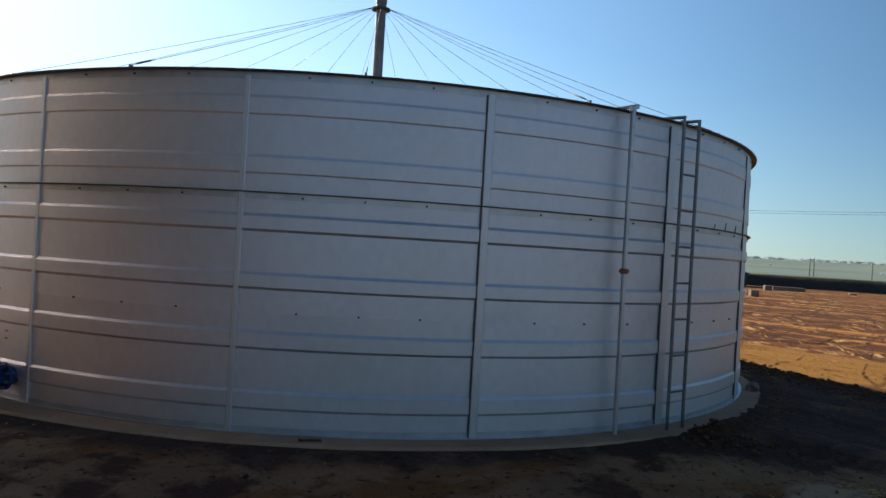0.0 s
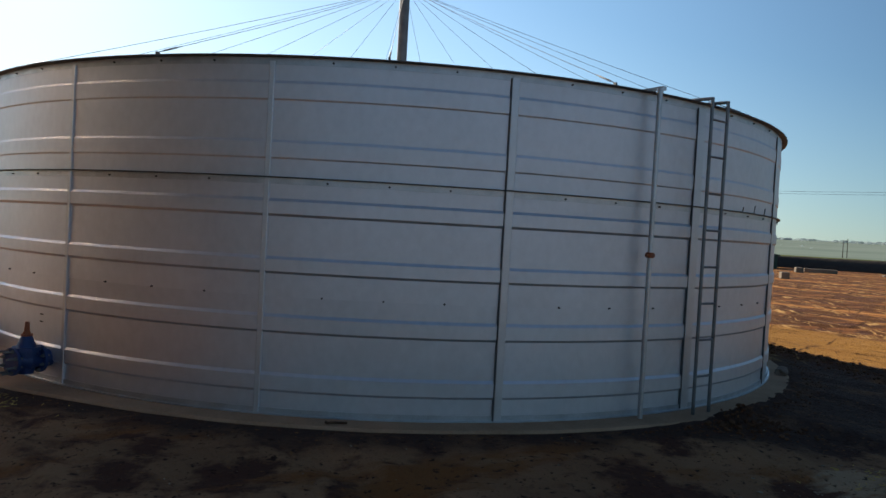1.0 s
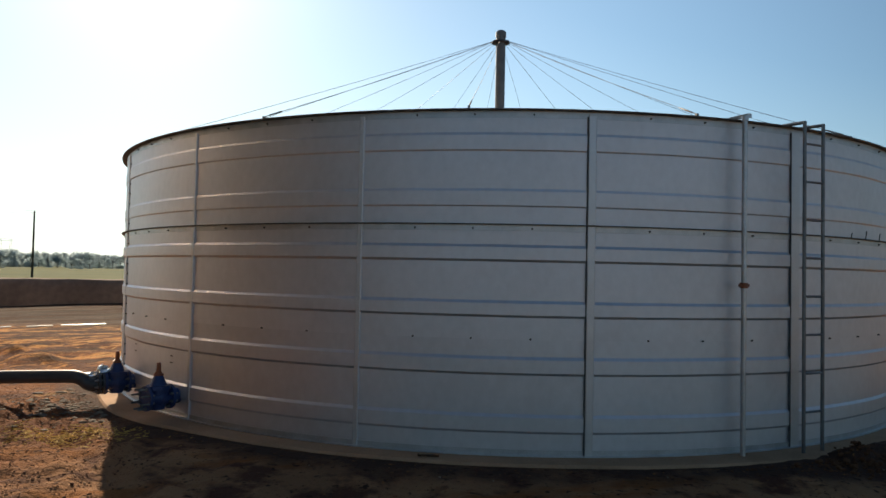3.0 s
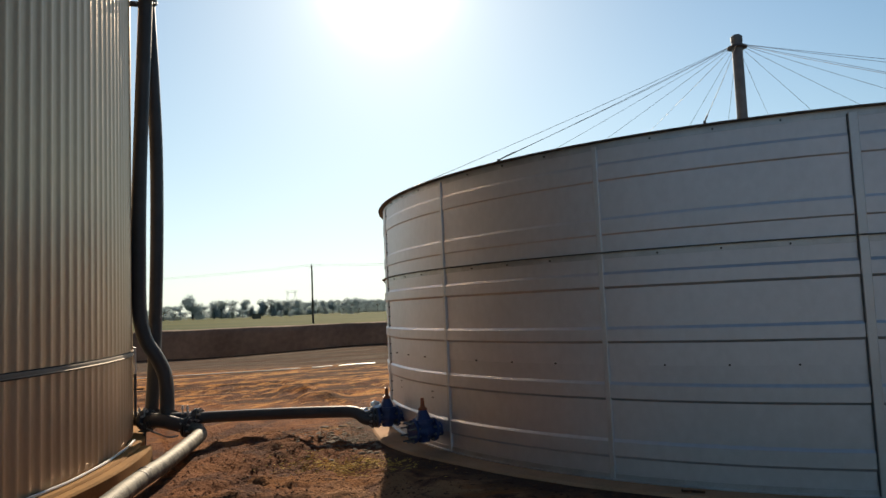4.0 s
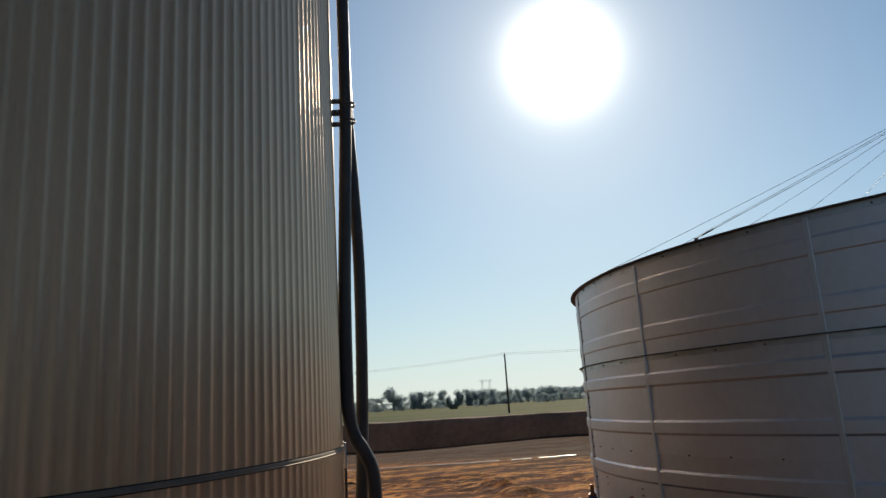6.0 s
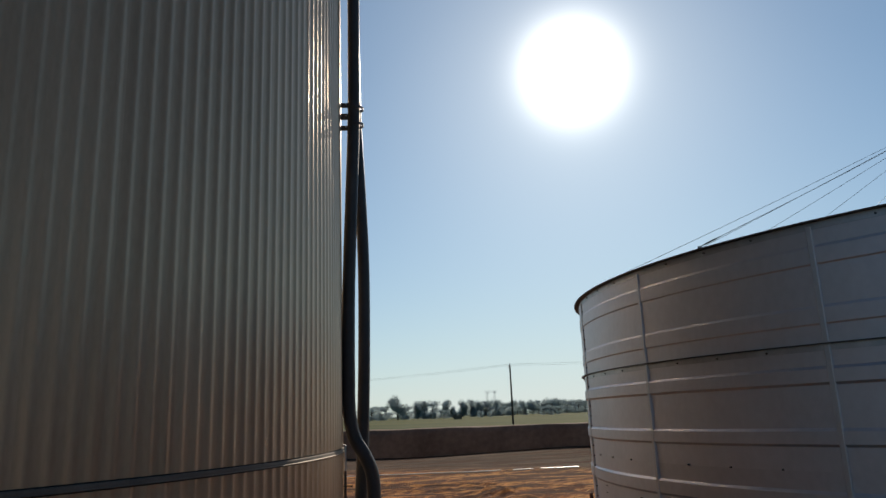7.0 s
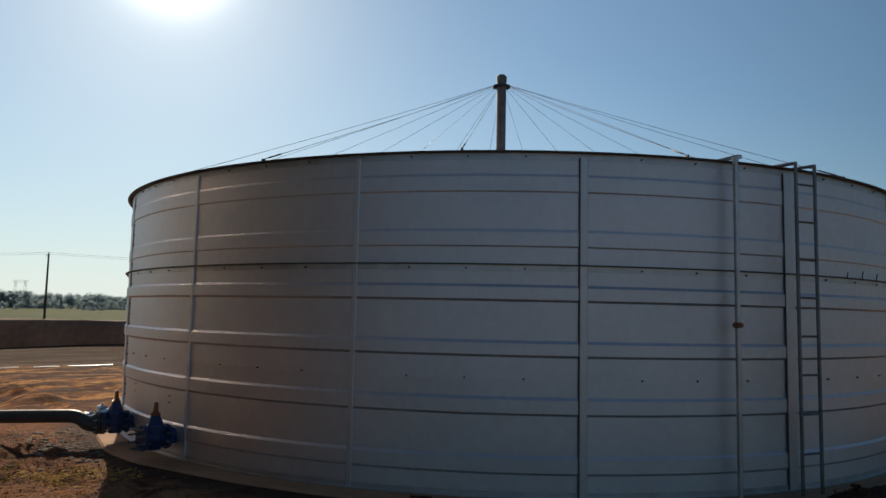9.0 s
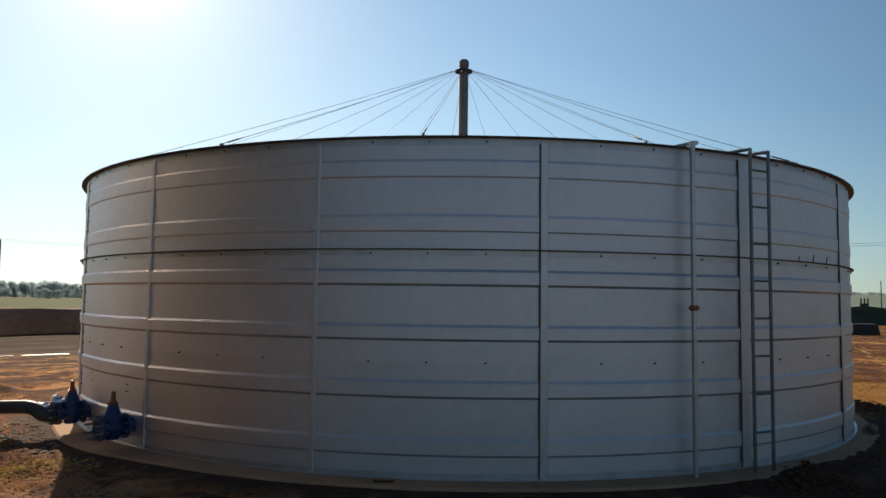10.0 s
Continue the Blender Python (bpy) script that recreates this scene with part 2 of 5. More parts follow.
    def thin(value, width):
        """Long narrow lines where the drawn-out noise passes its middle."""
        away = n.new("ShaderNodeMath")
        away.operation = "SUBTRACT"
        r = n.new("ShaderNodeMapRange")
        dist = n.new("ShaderNodeMath")
        dist.operation = "ABSOLUTE"
        away.inputs[1].default_value = 0.5
        l.new(value, away.inputs[0])
        l.new(away.outputs[0], dist.inputs[0])
        r.inputs["From Min"].default_value, r.inputs["From Max"].default_value = width, 0.0
        l.new(dist.outputs[0], r.inputs["Value"])
        worn = n.new("ShaderNodeMath")
        worn.operation = "MULTIPLY"
        fade = n.new("ShaderNodeMapRange")
        fade.inputs["From Min"].default_value, fade.inputs["From Max"].default_value = 0.42, 0.58
        l.new(noise_at(0.8, detail=4), fade.inputs["Value"])
        l.new(r.outputs["Result"], worn.inputs[0])
        l.new(fade.outputs["Result"], worn.inputs[1])
        return worn.outputs[0]

    # soil east of x = -4 is painted lighter to lift the tank's shade
    shade_lift_side = n.new("ShaderNodeMapRange")
    shade_lift_side.inputs["From Min"].default_value, shade_lift_side.inputs["From Max"].default_value = -4.2, -3.0
    l.new(xyz.outputs["X"], shade_lift_side.inputs["Value"])
    c = blend(patch, (0.150, 0.057, 0.027), (0.250, 0.096, 0.040), 0.40, 0.60)
    c = blend(shade_lift_side.outputs["Result"], c, blend(patch, (0.270, 0.140, 0.074), (0.375, 0.195, 0.100), 0.40, 0.60), 0.0, 1.0)
    c = blend(streaks(noise_at(0.7, detail=7)), c, (0.225, 0.078, 0.022), 0.12, 0.34)
    c = blend(streaks(noise_at(0.35, detail=5), east.outputs["Result"]), c, (0.125, 0.052, 0.020), 0.10, 0.35)
    c = blend(noise_at(1.5, detail=9), c, (0.110, 0.048, 0.031), 0.49, 0.57)
    c = blend(noise_at(1.1, (0.5, 1.2, 1), 20, 9), c, (0.26, 0.104, 0.036), 0.54, 0.62)
    c = blend(streaks(noise_at(1.0, (0.12, 0.6, 1), 45, 7), west_side.outputs[0]), c, (0.095, 0.033, 0.012), 0.50, 0.56)
    c = blend(streaks(lane.outputs["Result"]), c, (0.52, 0.225, 0.066), 0.520, 0.575)
    c = blend(streaks(thin(noise_at(1.0, (0.07, 1.0, 1), 72, 2), 0.022)), c, (0.66, 0.38, 0.14), 0.1, 0.8)
    c = blend(streaks(thin(noise_at(1.0, (0.07, 0.9, 1), -56, 2), 0.012), east.outputs["Result"]), c, (0.60, 0.34, 0.12), 0.1, 0.9)
    # a dry, driven lane past the tank
    beside = n.new("ShaderNodeVectorMath")
    beside.operation = "DOT_PRODUCT"
    beside.inputs[1].default_value = (0.9, 0.43, 0.0)
    l.new(tc.outputs["Object"], beside.inputs[0])
    lane_fac = east.outputs["Result"]
    for lo, hi in ((5.2, 6.0), (10.2, 9.2)):
        edge, both_edges = n.new("ShaderNodeMapRange"), n.new("ShaderNodeMath")
        both_edges.operation = "MULTIPLY"
        edge.inputs["From Min"].default_value, edge.inputs["From Max"].default_value = lo, hi
        l.new(beside.outputs["Value"], edge.inputs["Value"])
        l.new(edge.outputs["Result"], both_edges.inputs[0])
        l.new(lane_fac, both_edges.inputs[1])
        lane_fac = both_edges.outputs[0]
    worn_lane = n.new("ShaderNodeMath")
    worn_lane.operation = "MULTIPLY"
    l.new(lane_fac, worn_lane.inputs[0])
    l.new(noise_at(1.0, (0.06, 1.2, 1), -64.5, 7), worn_lane.inputs[1])
    c = blend(worn_lane.outputs[0], c, (0.36, 0.176, 0.042), 0.26, 0.52)
    c = blend(streaks(noise_at(1.0, (0.28, 1.7, 1), 78, 7), west_side.outputs[0]), c, (0.58, 0.265, 0.080), 0.52, 0.57)
    c = blend(streaks(noise_at(1.0, (0.40, 1.1, 1), 66, 7), west_side.outputs[0]), c, (0.105, 0.034, 0.014), 0.52, 0.58)
    c = blend(streaks(noise_at(2.6, (0.8, 1.0, 1), 60, 9), west_side.outputs[0]), c, (0.50, 0.215, 0.060), 0.54, 0.60)
    c = blend(streaks(noise_at(3.3, (0.8, 1.0, 1), 60, 9), west_side.outputs[0]), c, (0.090, 0.032, 0.015), 0.55, 0.62)
    # unseen ground to the south, made pale to brighten the tank's reflection
    unseen_south = n.new("ShaderNodeMapRange")
    unseen_south.inputs["From Min"].default_value, unseen_south.inputs["From Max"].default_value = -7.8, -12.0
    l.new(xyz.outputs["Y"], unseen_south.inputs["Value"])
    dry = n.new("ShaderNodeMath")
    dry.operation = "MULTIPLY"
    l.new(unseen_south.outputs["Result"], dry.inputs[0])
    l.new(noise_at(0.25, detail=5), dry.inputs[1])
    c = blend(dry.outputs[0], c, blend(noise_at(1.9, detail=8), (0.300, 0.205, 0.132), (0.400, 0.290, 0.195), 0.38, 0.62), 0.27, 0.56)
    across = n.new("ShaderNodeVectorMath")
    across.operation = "DOT_PRODUCT"
    across.inputs[1].default_value = (-0.375, 1.0, 0.0)
    l.new(tc.outputs["Object"], across.inputs[0])
    wander = n.new("ShaderNodeMath")
    wander.operation = "MULTIPLY_ADD"
    wander.inputs[1].default_value = 3.0
    l.new(patch, wander.inputs[0])
    l.new(across.outputs["Value"], wander.inputs[2])
    west = n.new("ShaderNodeMath")
    west.operation = "MULTIPLY_ADD"
    west.inputs[1].default_value = -60.0
    l.new(east.outputs["Result"], west.inputs[0])
    l.new(wander.outputs[0], west.inputs[2])
    rough_strip = blend(noise_at(1.3, (0.35, 1.8, 1), 21, 9), (0.046, 0.027, 0.019), (0.112, 0.068, 0.046), 0.38, 0.62)
    c = blend(west.outputs[0], c, rough_strip, 11.5, 13.5)
    c = blend(streaks(lane2.outputs["Result"]), c, (0.066, 0.023, 0.009), 0.515, 0.57)
    c = blend(streaks(thin(noise_at(1.0, (0.08, 0.8, 1), 50, 2), 0.024)), c, (0.060, 0.024, 0.010), 0.1, 0.9)
    c = blend(streaks(thin(noise_at(1.0, (0.08, 1.0, 1), -52, 2), 0.010), east.outputs["Result"]), c, (0.070, 0.028, 0.012), 0.1, 0.9)
    # darker soil beside the ring and in a strip along its edge
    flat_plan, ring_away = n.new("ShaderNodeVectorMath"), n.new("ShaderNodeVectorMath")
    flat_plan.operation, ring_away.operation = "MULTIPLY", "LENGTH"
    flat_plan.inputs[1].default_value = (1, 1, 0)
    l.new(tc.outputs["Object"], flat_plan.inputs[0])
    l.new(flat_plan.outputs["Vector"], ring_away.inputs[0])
    edge_strip, dark_reach, dark_inside = n.new("ShaderNodeMapRange"), n.new("ShaderNodeMapRange"), n.new("ShaderNodeMath")
    dark_reach.inputs["From Min"].default_value, dark_reach.inputs["From Max"].default_value = 2.2, 4.8
    dark_reach.inputs["To Min"].default_value, dark_reach.inputs["To Max"].default_value = 6.55, 8.1
    l.new(xyz.outputs["X"], dark_reach.inputs["Value"])
    dark_inside.operation = "SUBTRACT"
    l.new(dark_reach.outputs["Result"], dark_inside.inputs[0])
    l.new(ring_away.outputs["Value"], dark_inside.inputs[1])
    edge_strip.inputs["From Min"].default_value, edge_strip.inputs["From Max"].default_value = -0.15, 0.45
    l.new(dark_inside.outputs[0], edge_strip.inputs["Value"])
    dark_soil = n.new("ShaderNodeMath")
    dark_soil.operation = "MULTIPLY"
    l.new(edge_strip.outputs["Result"], dark_soil.inputs[0])
    l.new(noise_at(1.6, detail=7), dark_soil.inputs[1])
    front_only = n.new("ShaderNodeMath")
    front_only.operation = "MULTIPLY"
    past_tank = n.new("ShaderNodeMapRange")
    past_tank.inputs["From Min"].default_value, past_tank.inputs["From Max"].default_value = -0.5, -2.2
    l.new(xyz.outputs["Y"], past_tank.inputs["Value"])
    l.new(dark_soil.outputs[0], front_only.inputs[0])
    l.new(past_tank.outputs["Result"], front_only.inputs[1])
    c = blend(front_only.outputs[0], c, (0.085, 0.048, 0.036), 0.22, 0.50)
    # a broken pale crust on the trodden ground in front of the ladder
    from_crust, crust_size = n.new("ShaderNodeVectorMath"), n.new("ShaderNodeVectorMath")
    from_crust.operation, crust_size.operation = "SUBTRACT", "LENGTH"
    from_crust.inputs[1].default_value = (3.55, -6.95, -0.06)
    l.new(tc.outputs["Object"], from_crust.inputs[0])
    l.new(from_crust.outputs["Vector"], crust_size.inputs[0])
    crust_near, crust = n.new("ShaderNodeMapRange"), n.new("ShaderNodeMath")
    crust_near.inputs["From Min"].default_value, crust_near.inputs["From Max"].default_value = 1.15, 0.35
    l.new(crust_size.outputs["Value"], crust_near.inputs["Value"])
    crust.operation = "MULTIPLY"
    l.new(crust_near.outputs["Result"], crust.inputs[0])
    l.new(noise_at(4.0, (0.7, 1.6, 1), 12, 9), crust.inputs[1])
    c = blend(crust.outputs[0], c, (0.46, 0.300, 0.180), 0.36, 0.50)
    c = blend(grit, c, (0.29, 0.130, 0.045), 0.61, 0.70)
    c = blend(noise_at(14, detail=8), c, (0.060, 0.027, 0.017), 0.58, 0.66)
    l.new(c, b.inputs["Base Color"])
    b.inputs["Roughness"].default_value = 0.95
    b.inputs["Specular IOR Level"].default_value = 0.08
    crumbs = n.new("ShaderNodeTexVoronoi")
    crumbs.inputs["Scale"].default_value = 16
    l.new(tc.outputs["Object"], crumbs.inputs["Vector"])
    bp3 = n.new("ShaderNodeBump")
    bp3.inputs["Strength"].default_value, bp3.inputs["Distance"].default_value = 0.55, 0.028
    bp3.invert = True
    l.new(crumbs.outputs["Distance"], bp3.inputs["Height"])
    bp1, bp2 = n.new("ShaderNodeBump"), n.new("ShaderNodeBump")
    bp1.inputs["Strength"].default_value, bp1.inputs["Distance"].default_value = 1.0, 0.040
    bp2.inputs["Strength"].default_value, bp2.inputs["Distance"].default_value = 1.0, 0.05
    l.new(noise_at(4.5, detail=10), bp1.inputs["Height"])
    l.new(grit, bp2.inputs["Height"])
    l.new(bp1.outputs["Normal"], bp3.inputs["Normal"])
    l.new(bp3.outputs["Normal"], bp2.inputs["Normal"])
    l.new(bp2.outputs["Normal"], b.inputs["Normal"])
    return m


def field_material():
    m = surf("field_grass", (0.036, 0.062, 0.014), (0.100, 0.106, 0.026), 0.02, 0.30, (0.9, 1.0), 0.0, 0, stretch=(0.25, 1.3, 1), contrast=(0.40, 0.60), spec=0.05)
    return m


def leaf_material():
    """Thin leaves: half of the light goes through. Distance haze is put into their pale blue-grey colours."""
    m = surf("haze_painted_foliage", (0.28, 0.335, 0.350), (0.36, 0.415, 0.43), 0.3, 2, (0.8, 0.95), 0.0, 0, spec=0.1)
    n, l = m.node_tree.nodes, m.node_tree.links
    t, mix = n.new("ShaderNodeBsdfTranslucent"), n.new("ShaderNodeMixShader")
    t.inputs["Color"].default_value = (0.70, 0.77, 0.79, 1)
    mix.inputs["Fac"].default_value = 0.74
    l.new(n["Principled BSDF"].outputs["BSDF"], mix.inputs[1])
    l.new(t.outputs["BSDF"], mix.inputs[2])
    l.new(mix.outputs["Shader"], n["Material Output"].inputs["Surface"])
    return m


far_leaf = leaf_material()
soil, field = soil_material(), field_material()


# ---- building helpers ----
def thing(name, label, category, group="", kind="", at=(0, 0, 0)):
    ob = new(name)
    ob.empty_display_size = 0.2
    ob.location = at
    return tagged(ob, label, category, group, kind)


def finish(me, smooth):
    if smooth is not None:
        me.polygons.foreach_set("use_smooth", [True] * len(me.polygons))
        me.set_sharp_from_angle(angle=radians(smooth))


def mesh_of(name, bm, material, smooth=35):
    bmesh.ops.recalc_face_normals(bm, faces=bm.faces)
    me = bpy.data.meshes.new(name)
    bm.to_mesh(me)
    bm.free()
    me.materials.append(material)
    finish(me, smooth)
    return me


def root_place(ob):
    p = Vector()
    while ob is not None:
        p += ob.location
        ob = ob.parent
    return p


def part(name, bm, material, parent=None, label="", smooth=35):
    """One mesh object, built in world places, under a thing or a part."""
    if parent is not None:
        bmesh.ops.translate(bm, verts=bm.verts, vec=-root_place(parent))
    ob = new(name, mesh_of(name, bm, material, smooth))
    ob.parent = parent
    return tagged(ob, label)


def piece(name, me, parent, m, label=""):
    """An object of its own on a shared mesh."""
    ob = new(name, me)
    ob.parent = parent
    ob.matrix_basis = m
    return tagged(ob, label)


def box(bm, m, sx, sy, sz, bevel=0.0):
    r = bmesh.ops.create_cube(bm, size=1, matrix=m @ Matrix.Diagonal((sx, sy, sz, 1)))
    if bevel:
        edges = list({e for v in r["verts"] for e in v.link_edges})
        bmesh.ops.bevel(bm, geom=edges, offset=bevel, segments=1, affect="EDGES")


def tube(bm, pts, radius, n=14, cap=True):
    """A round bar swept along points; radius may be one number or one for each point."""
    pts = [Vector(p) for p in pts]
    rad = radius if isinstance(radius, (list, tuple)) else [radius] * len(pts)
    d0 = (pts[1] - pts[0]).normalized()
    side = d0.orthogonal().normalized()
    rings = []
    for i, p in enumerate(pts):
        d = (pts[min(i + 1, len(pts) - 1)] - pts[max(i - 1, 0)]).normalized()
        side = (side - d * side.dot(d)).normalized()
        up = d.cross(side)
        rings.append([bm.verts.new(p + rad[i] * (math.cos(a) * side + math.sin(a) * up))
                      for a in (2 * math.pi * k / n for k in range(n))])
    for a, b in zip(rings, rings[1:]):
        for k in range(n):
            bm.faces.new((a[k], a[(k + 1) % n], b[(k + 1) % n], b[k]))
    if cap:
        bm.faces.new(rings[0])
        bm.faces.new(rings[-1])


def smooth_path(pts, steps=8):
    """Catmull-Rom through the points."""
    p = [Vector(q) for q in pts]
    p = [2 * p[0] - p[1]] + p + [2 * p[-1] - p[-2]]
    out = []
    for i in range(1, len(p) - 2):
        for k in range(steps):
            t = k / steps
            out.append(0.5 * (2 * p[i] + (p[i + 1] - p[i - 1]) * t + (2 * p[i - 1] - 5 * p[i] + 4 * p[i + 1] - p[i + 2]) * t * t
                              + (3 * p[i] - p[i - 1] - 3 * p[i + 1] + p[i + 2]) * t ** 3))
    return out + [p[-2]]


def lathe(bm, profile, n=48, a0=0.0, a1=360.0, centre=(0, 0, 0)):
    """Turns a closed (radius, z) outline round the vertical; angles in degrees from -y towards +x."""
    full = abs(a1 - a0) > 359.9
    count = n if full else n + 1
    rings = []
    for k in range(count):
        a = radians(a0 + (a1 - a0) * k / n)
        rings.append([bm.verts.new((centre[0] + r * math.sin(a), centre[1] - r * math.cos(a), centre[2] + z)) for r, z in profile])
    for k in range(n):
        p, q = rings[k], rings[(k + 1) % count]
        for j in range(len(profile)):
            j2 = (j + 1) % len(profile)
            bm.faces.new((p[j], q[j], q[j2], p[j2]))
    if not full:
        bm.faces.new(rings[0])
        bm.faces.new(rings[-1])


def around(phi, r, z=0.0):
    """A place beside the steel tank: degrees from -y towards +x, radius, height."""
    a = radians(phi)
    return Vector((r * math.sin(a), -r * math.cos(a), z))


# ---- ground ----
R1 = 5.65                      # steel tank
C2, R2 = Vector((-12.50, -9.91, 0)), 7.0   # clad tank
GROUND = -0.07


def bank_y(x):
    return 12.9 + 0.375 * (x + 13.5)


def steps_out(lo, hi, fine, far, growth):
    core = list(np.arange(lo, hi + 1e-6, fine))
    s, x = fine, core[-1]
    while x < far:
        s *= growth
        x += s
        core.append(x)
    s, x = fine, core[0]
    while x > -far:
        s *= growth
        x -= s
        core.insert(0, x)
    return np.array(core)


def soft_step(a, b, x):
    t = min(max((x - a) / (b - a), 0.0), 1.0)
    return t * t * (3 - 2 * t)


def seg_far(x, y, ax, ay, bx, by):
    dx, dy = bx - ax, by - ay
    t = min(max(((x - ax) * dx + (y - ay) * dy) / (dx * dx + dy * dy), 0), 1)
    return math.hypot(x - ax - t * dx, y - ay - t * dy)


# wheel tracks as arcs: centre, radius, half-width of the rut
TRACKS = [(-7.0, -22.0, 24.5, 0.16), (-11.0, -16.0, 20.0, 0.17), (-3.0, -30.0, 34.5, 0.16), (-17.0, -6.0, 12.2, 0.15), (-20.0, -22.0, 23.0, 0.16),
          (30.0, 42.0, 42.0, 0.20), (34.0, 50.0, 46.0, 0.20), (20.0, 60.0, 50.0, 0.22), (45.0, 70.0, 60.0, 0.25), (5.0, -40.0, 44.0, 0.2)]


def ground_height(x, y):
    r1 = math.hypot(x, y)
    far = math.hypot(x, y + 12)
    if far > 140:
        return GROUND
    right = soft_step(-1, 3, x)
    ax, ay = (0.93, 0.37) if right < 0.5 else (0.85, -0.53)
    u, v = x * ax + y * ay, -x * ay + y * ax
    k = 1.0 - soft_step(60, 130, far)
    h = 0.05 * noise.noise((x * 0.35, y * 0.35, 3.1))
    h += (1 - 0.7 * soft_step(-4.6, -2.6, y)) * (0.030 * noise.noise((u * 0.22, v * 1.3, 0.7)) + 0.020 * noise.noise((u * 0.35, v * 3.1, 4.2)))
    rough = 0.5 + 0.5 * noise.noise((x * 0.5, y * 0.5, 9.0))
    h += 0.012 * (0.4 + rough) * noise.noise((x * 2.1, y * 2.1, 1.3)) + 0.026 * rough * noise.noise((x * 5.5, y * 5.5, 6.3))
    h += 0.014 * (0.3 + rough) * noise.noise((x * 11, y * 11, 2.2))
    yard = soft_step(-4.6, -2.6, y) * (1 + 0.12 * soft_step(0, 4, x))
    h *= 1 - 0.72 * yard
    # wheel ruts
    for cx, cy, rad, w in TRACKS:
        d = abs(math.hypot(x - cx, y - cy) - rad)
        for off in (0.0, 1.8):
            e = (d - off) / w
            if abs(e) < 3:
                h += (1 - 0.5 * yard) * (-0.036 * math.exp(-e * e) + 0.024 * math.exp(-(abs(e) - 1.5) ** 2 * 3))
    # windrow of clods beyond the tank's shadow
    w = math.exp(-(seg_far(x, y, 6.25, 0.2, 7.0, -3.4) / 0.26) ** 2) + 0.7 * math.exp(-(seg_far(x, y, 7.0, -3.4, 8.6, -6.5) / 0.28) ** 2)
    h += w * (0.055 + 0.09 * noise.noise((x * 4, y * 4, 8.0)))
    # heap at the ladder's foot, heaps at the pipe crossing
    h += math.exp(-(((x - 3.15) / 0.26) ** 2 + ((y + 5.36) / 0.18) ** 2)) * (0.17 + 0.14 * noise.noise((x * 6, y * 6, 1.0)))
    h += math.exp(-(((x + 6.0) / 0.85) ** 2 + ((y + 4.75) / 0.8) ** 2)) * (0.10 + 0.05 * noise.noise((x * 5, y * 5, 5.0)))
    h += math.exp(-(((x + 5.0) / 0.6) ** 2 + ((y + 4.75) / 0.6) ** 2)) * (0.06 + 0.05 * noise.noise((x * 5, y * 5, 5.0)))
    h += math.exp(-(seg_far(x, y, -9.1, 0.65, -7.7, -0.35) / 0.36) ** 2) * (0.15 + 0.07 * noise.noise((x * 3, y * 3, 5.0)))
    near = math.exp(-(((x + 4.6) / 1.5) ** 2 + ((y + 6.4) / 1.0) ** 2))
    if near > 0.02:
        h += near * (0.045 * noise.noise((x * 3.2, y * 3.2, 3.0)) + 0.045 * noise.noise((x * 8, y * 8, 3.0)))
    h += math.exp(-(math.hypot(x + 4.2, y + 6.9) / 0.7) ** 2) * (0.03 + 0.06 * noise.noise((x * 5, y * 5, 2.0)))
    # flat against the foundations
    calm = soft_step(5.95, 6.7, r1) if r1 < 6.7 else 1.0
    if x > 3.0 and r1 > 5.95:
        calm = max(calm, 0.8)
    r2 = math.hypot(x - C2.x, y - C2.y)
    calm = min(calm, 0.15 + 0.85 * soft_step(7.5, 8.3, r2))
    lift = 0.045 * math.exp(-(max(r1 - 6.0, 0) / 0.9) ** 2) if r1 > 5.0 else 0.0
    if 5.7 < r1 < 7.0:
        lift += soft_step(1.5, 3.5, x) * math.exp(-((r1 - 5.99) / 0.16) ** 2) * (0.026 + 0.014 * noise.noise((x * 1.5, y * 1.5, 7.0)) + 0.026 * noise.noise((x * 8, y * 8, 7.0)))
    if 7.4 < r2 < 9.0:
        h -= 0.05 * (1 - soft_step(7.6, 8.8, r2)) / max(calm, 0.15)
    calm *= 1 - 0.75 * soft_step(5.5, 8.0, y - 0.375 * x)
    if r2 < 7.7:
        lift -= 0.09 * (1 - soft_step(7.3, 7.65, r2))
    # soil spilled against the bank
    if -24 < x < 10 and bank_y(x) - 6 < y < bank_y(x) + 2.5:
        lift += 0.30 * soft_step(-21, -13, x) * soft_step(bank_y(x) - 5.5, bank_y(x) - 0.2, y)
    return GROUND + lift + h * k * calm


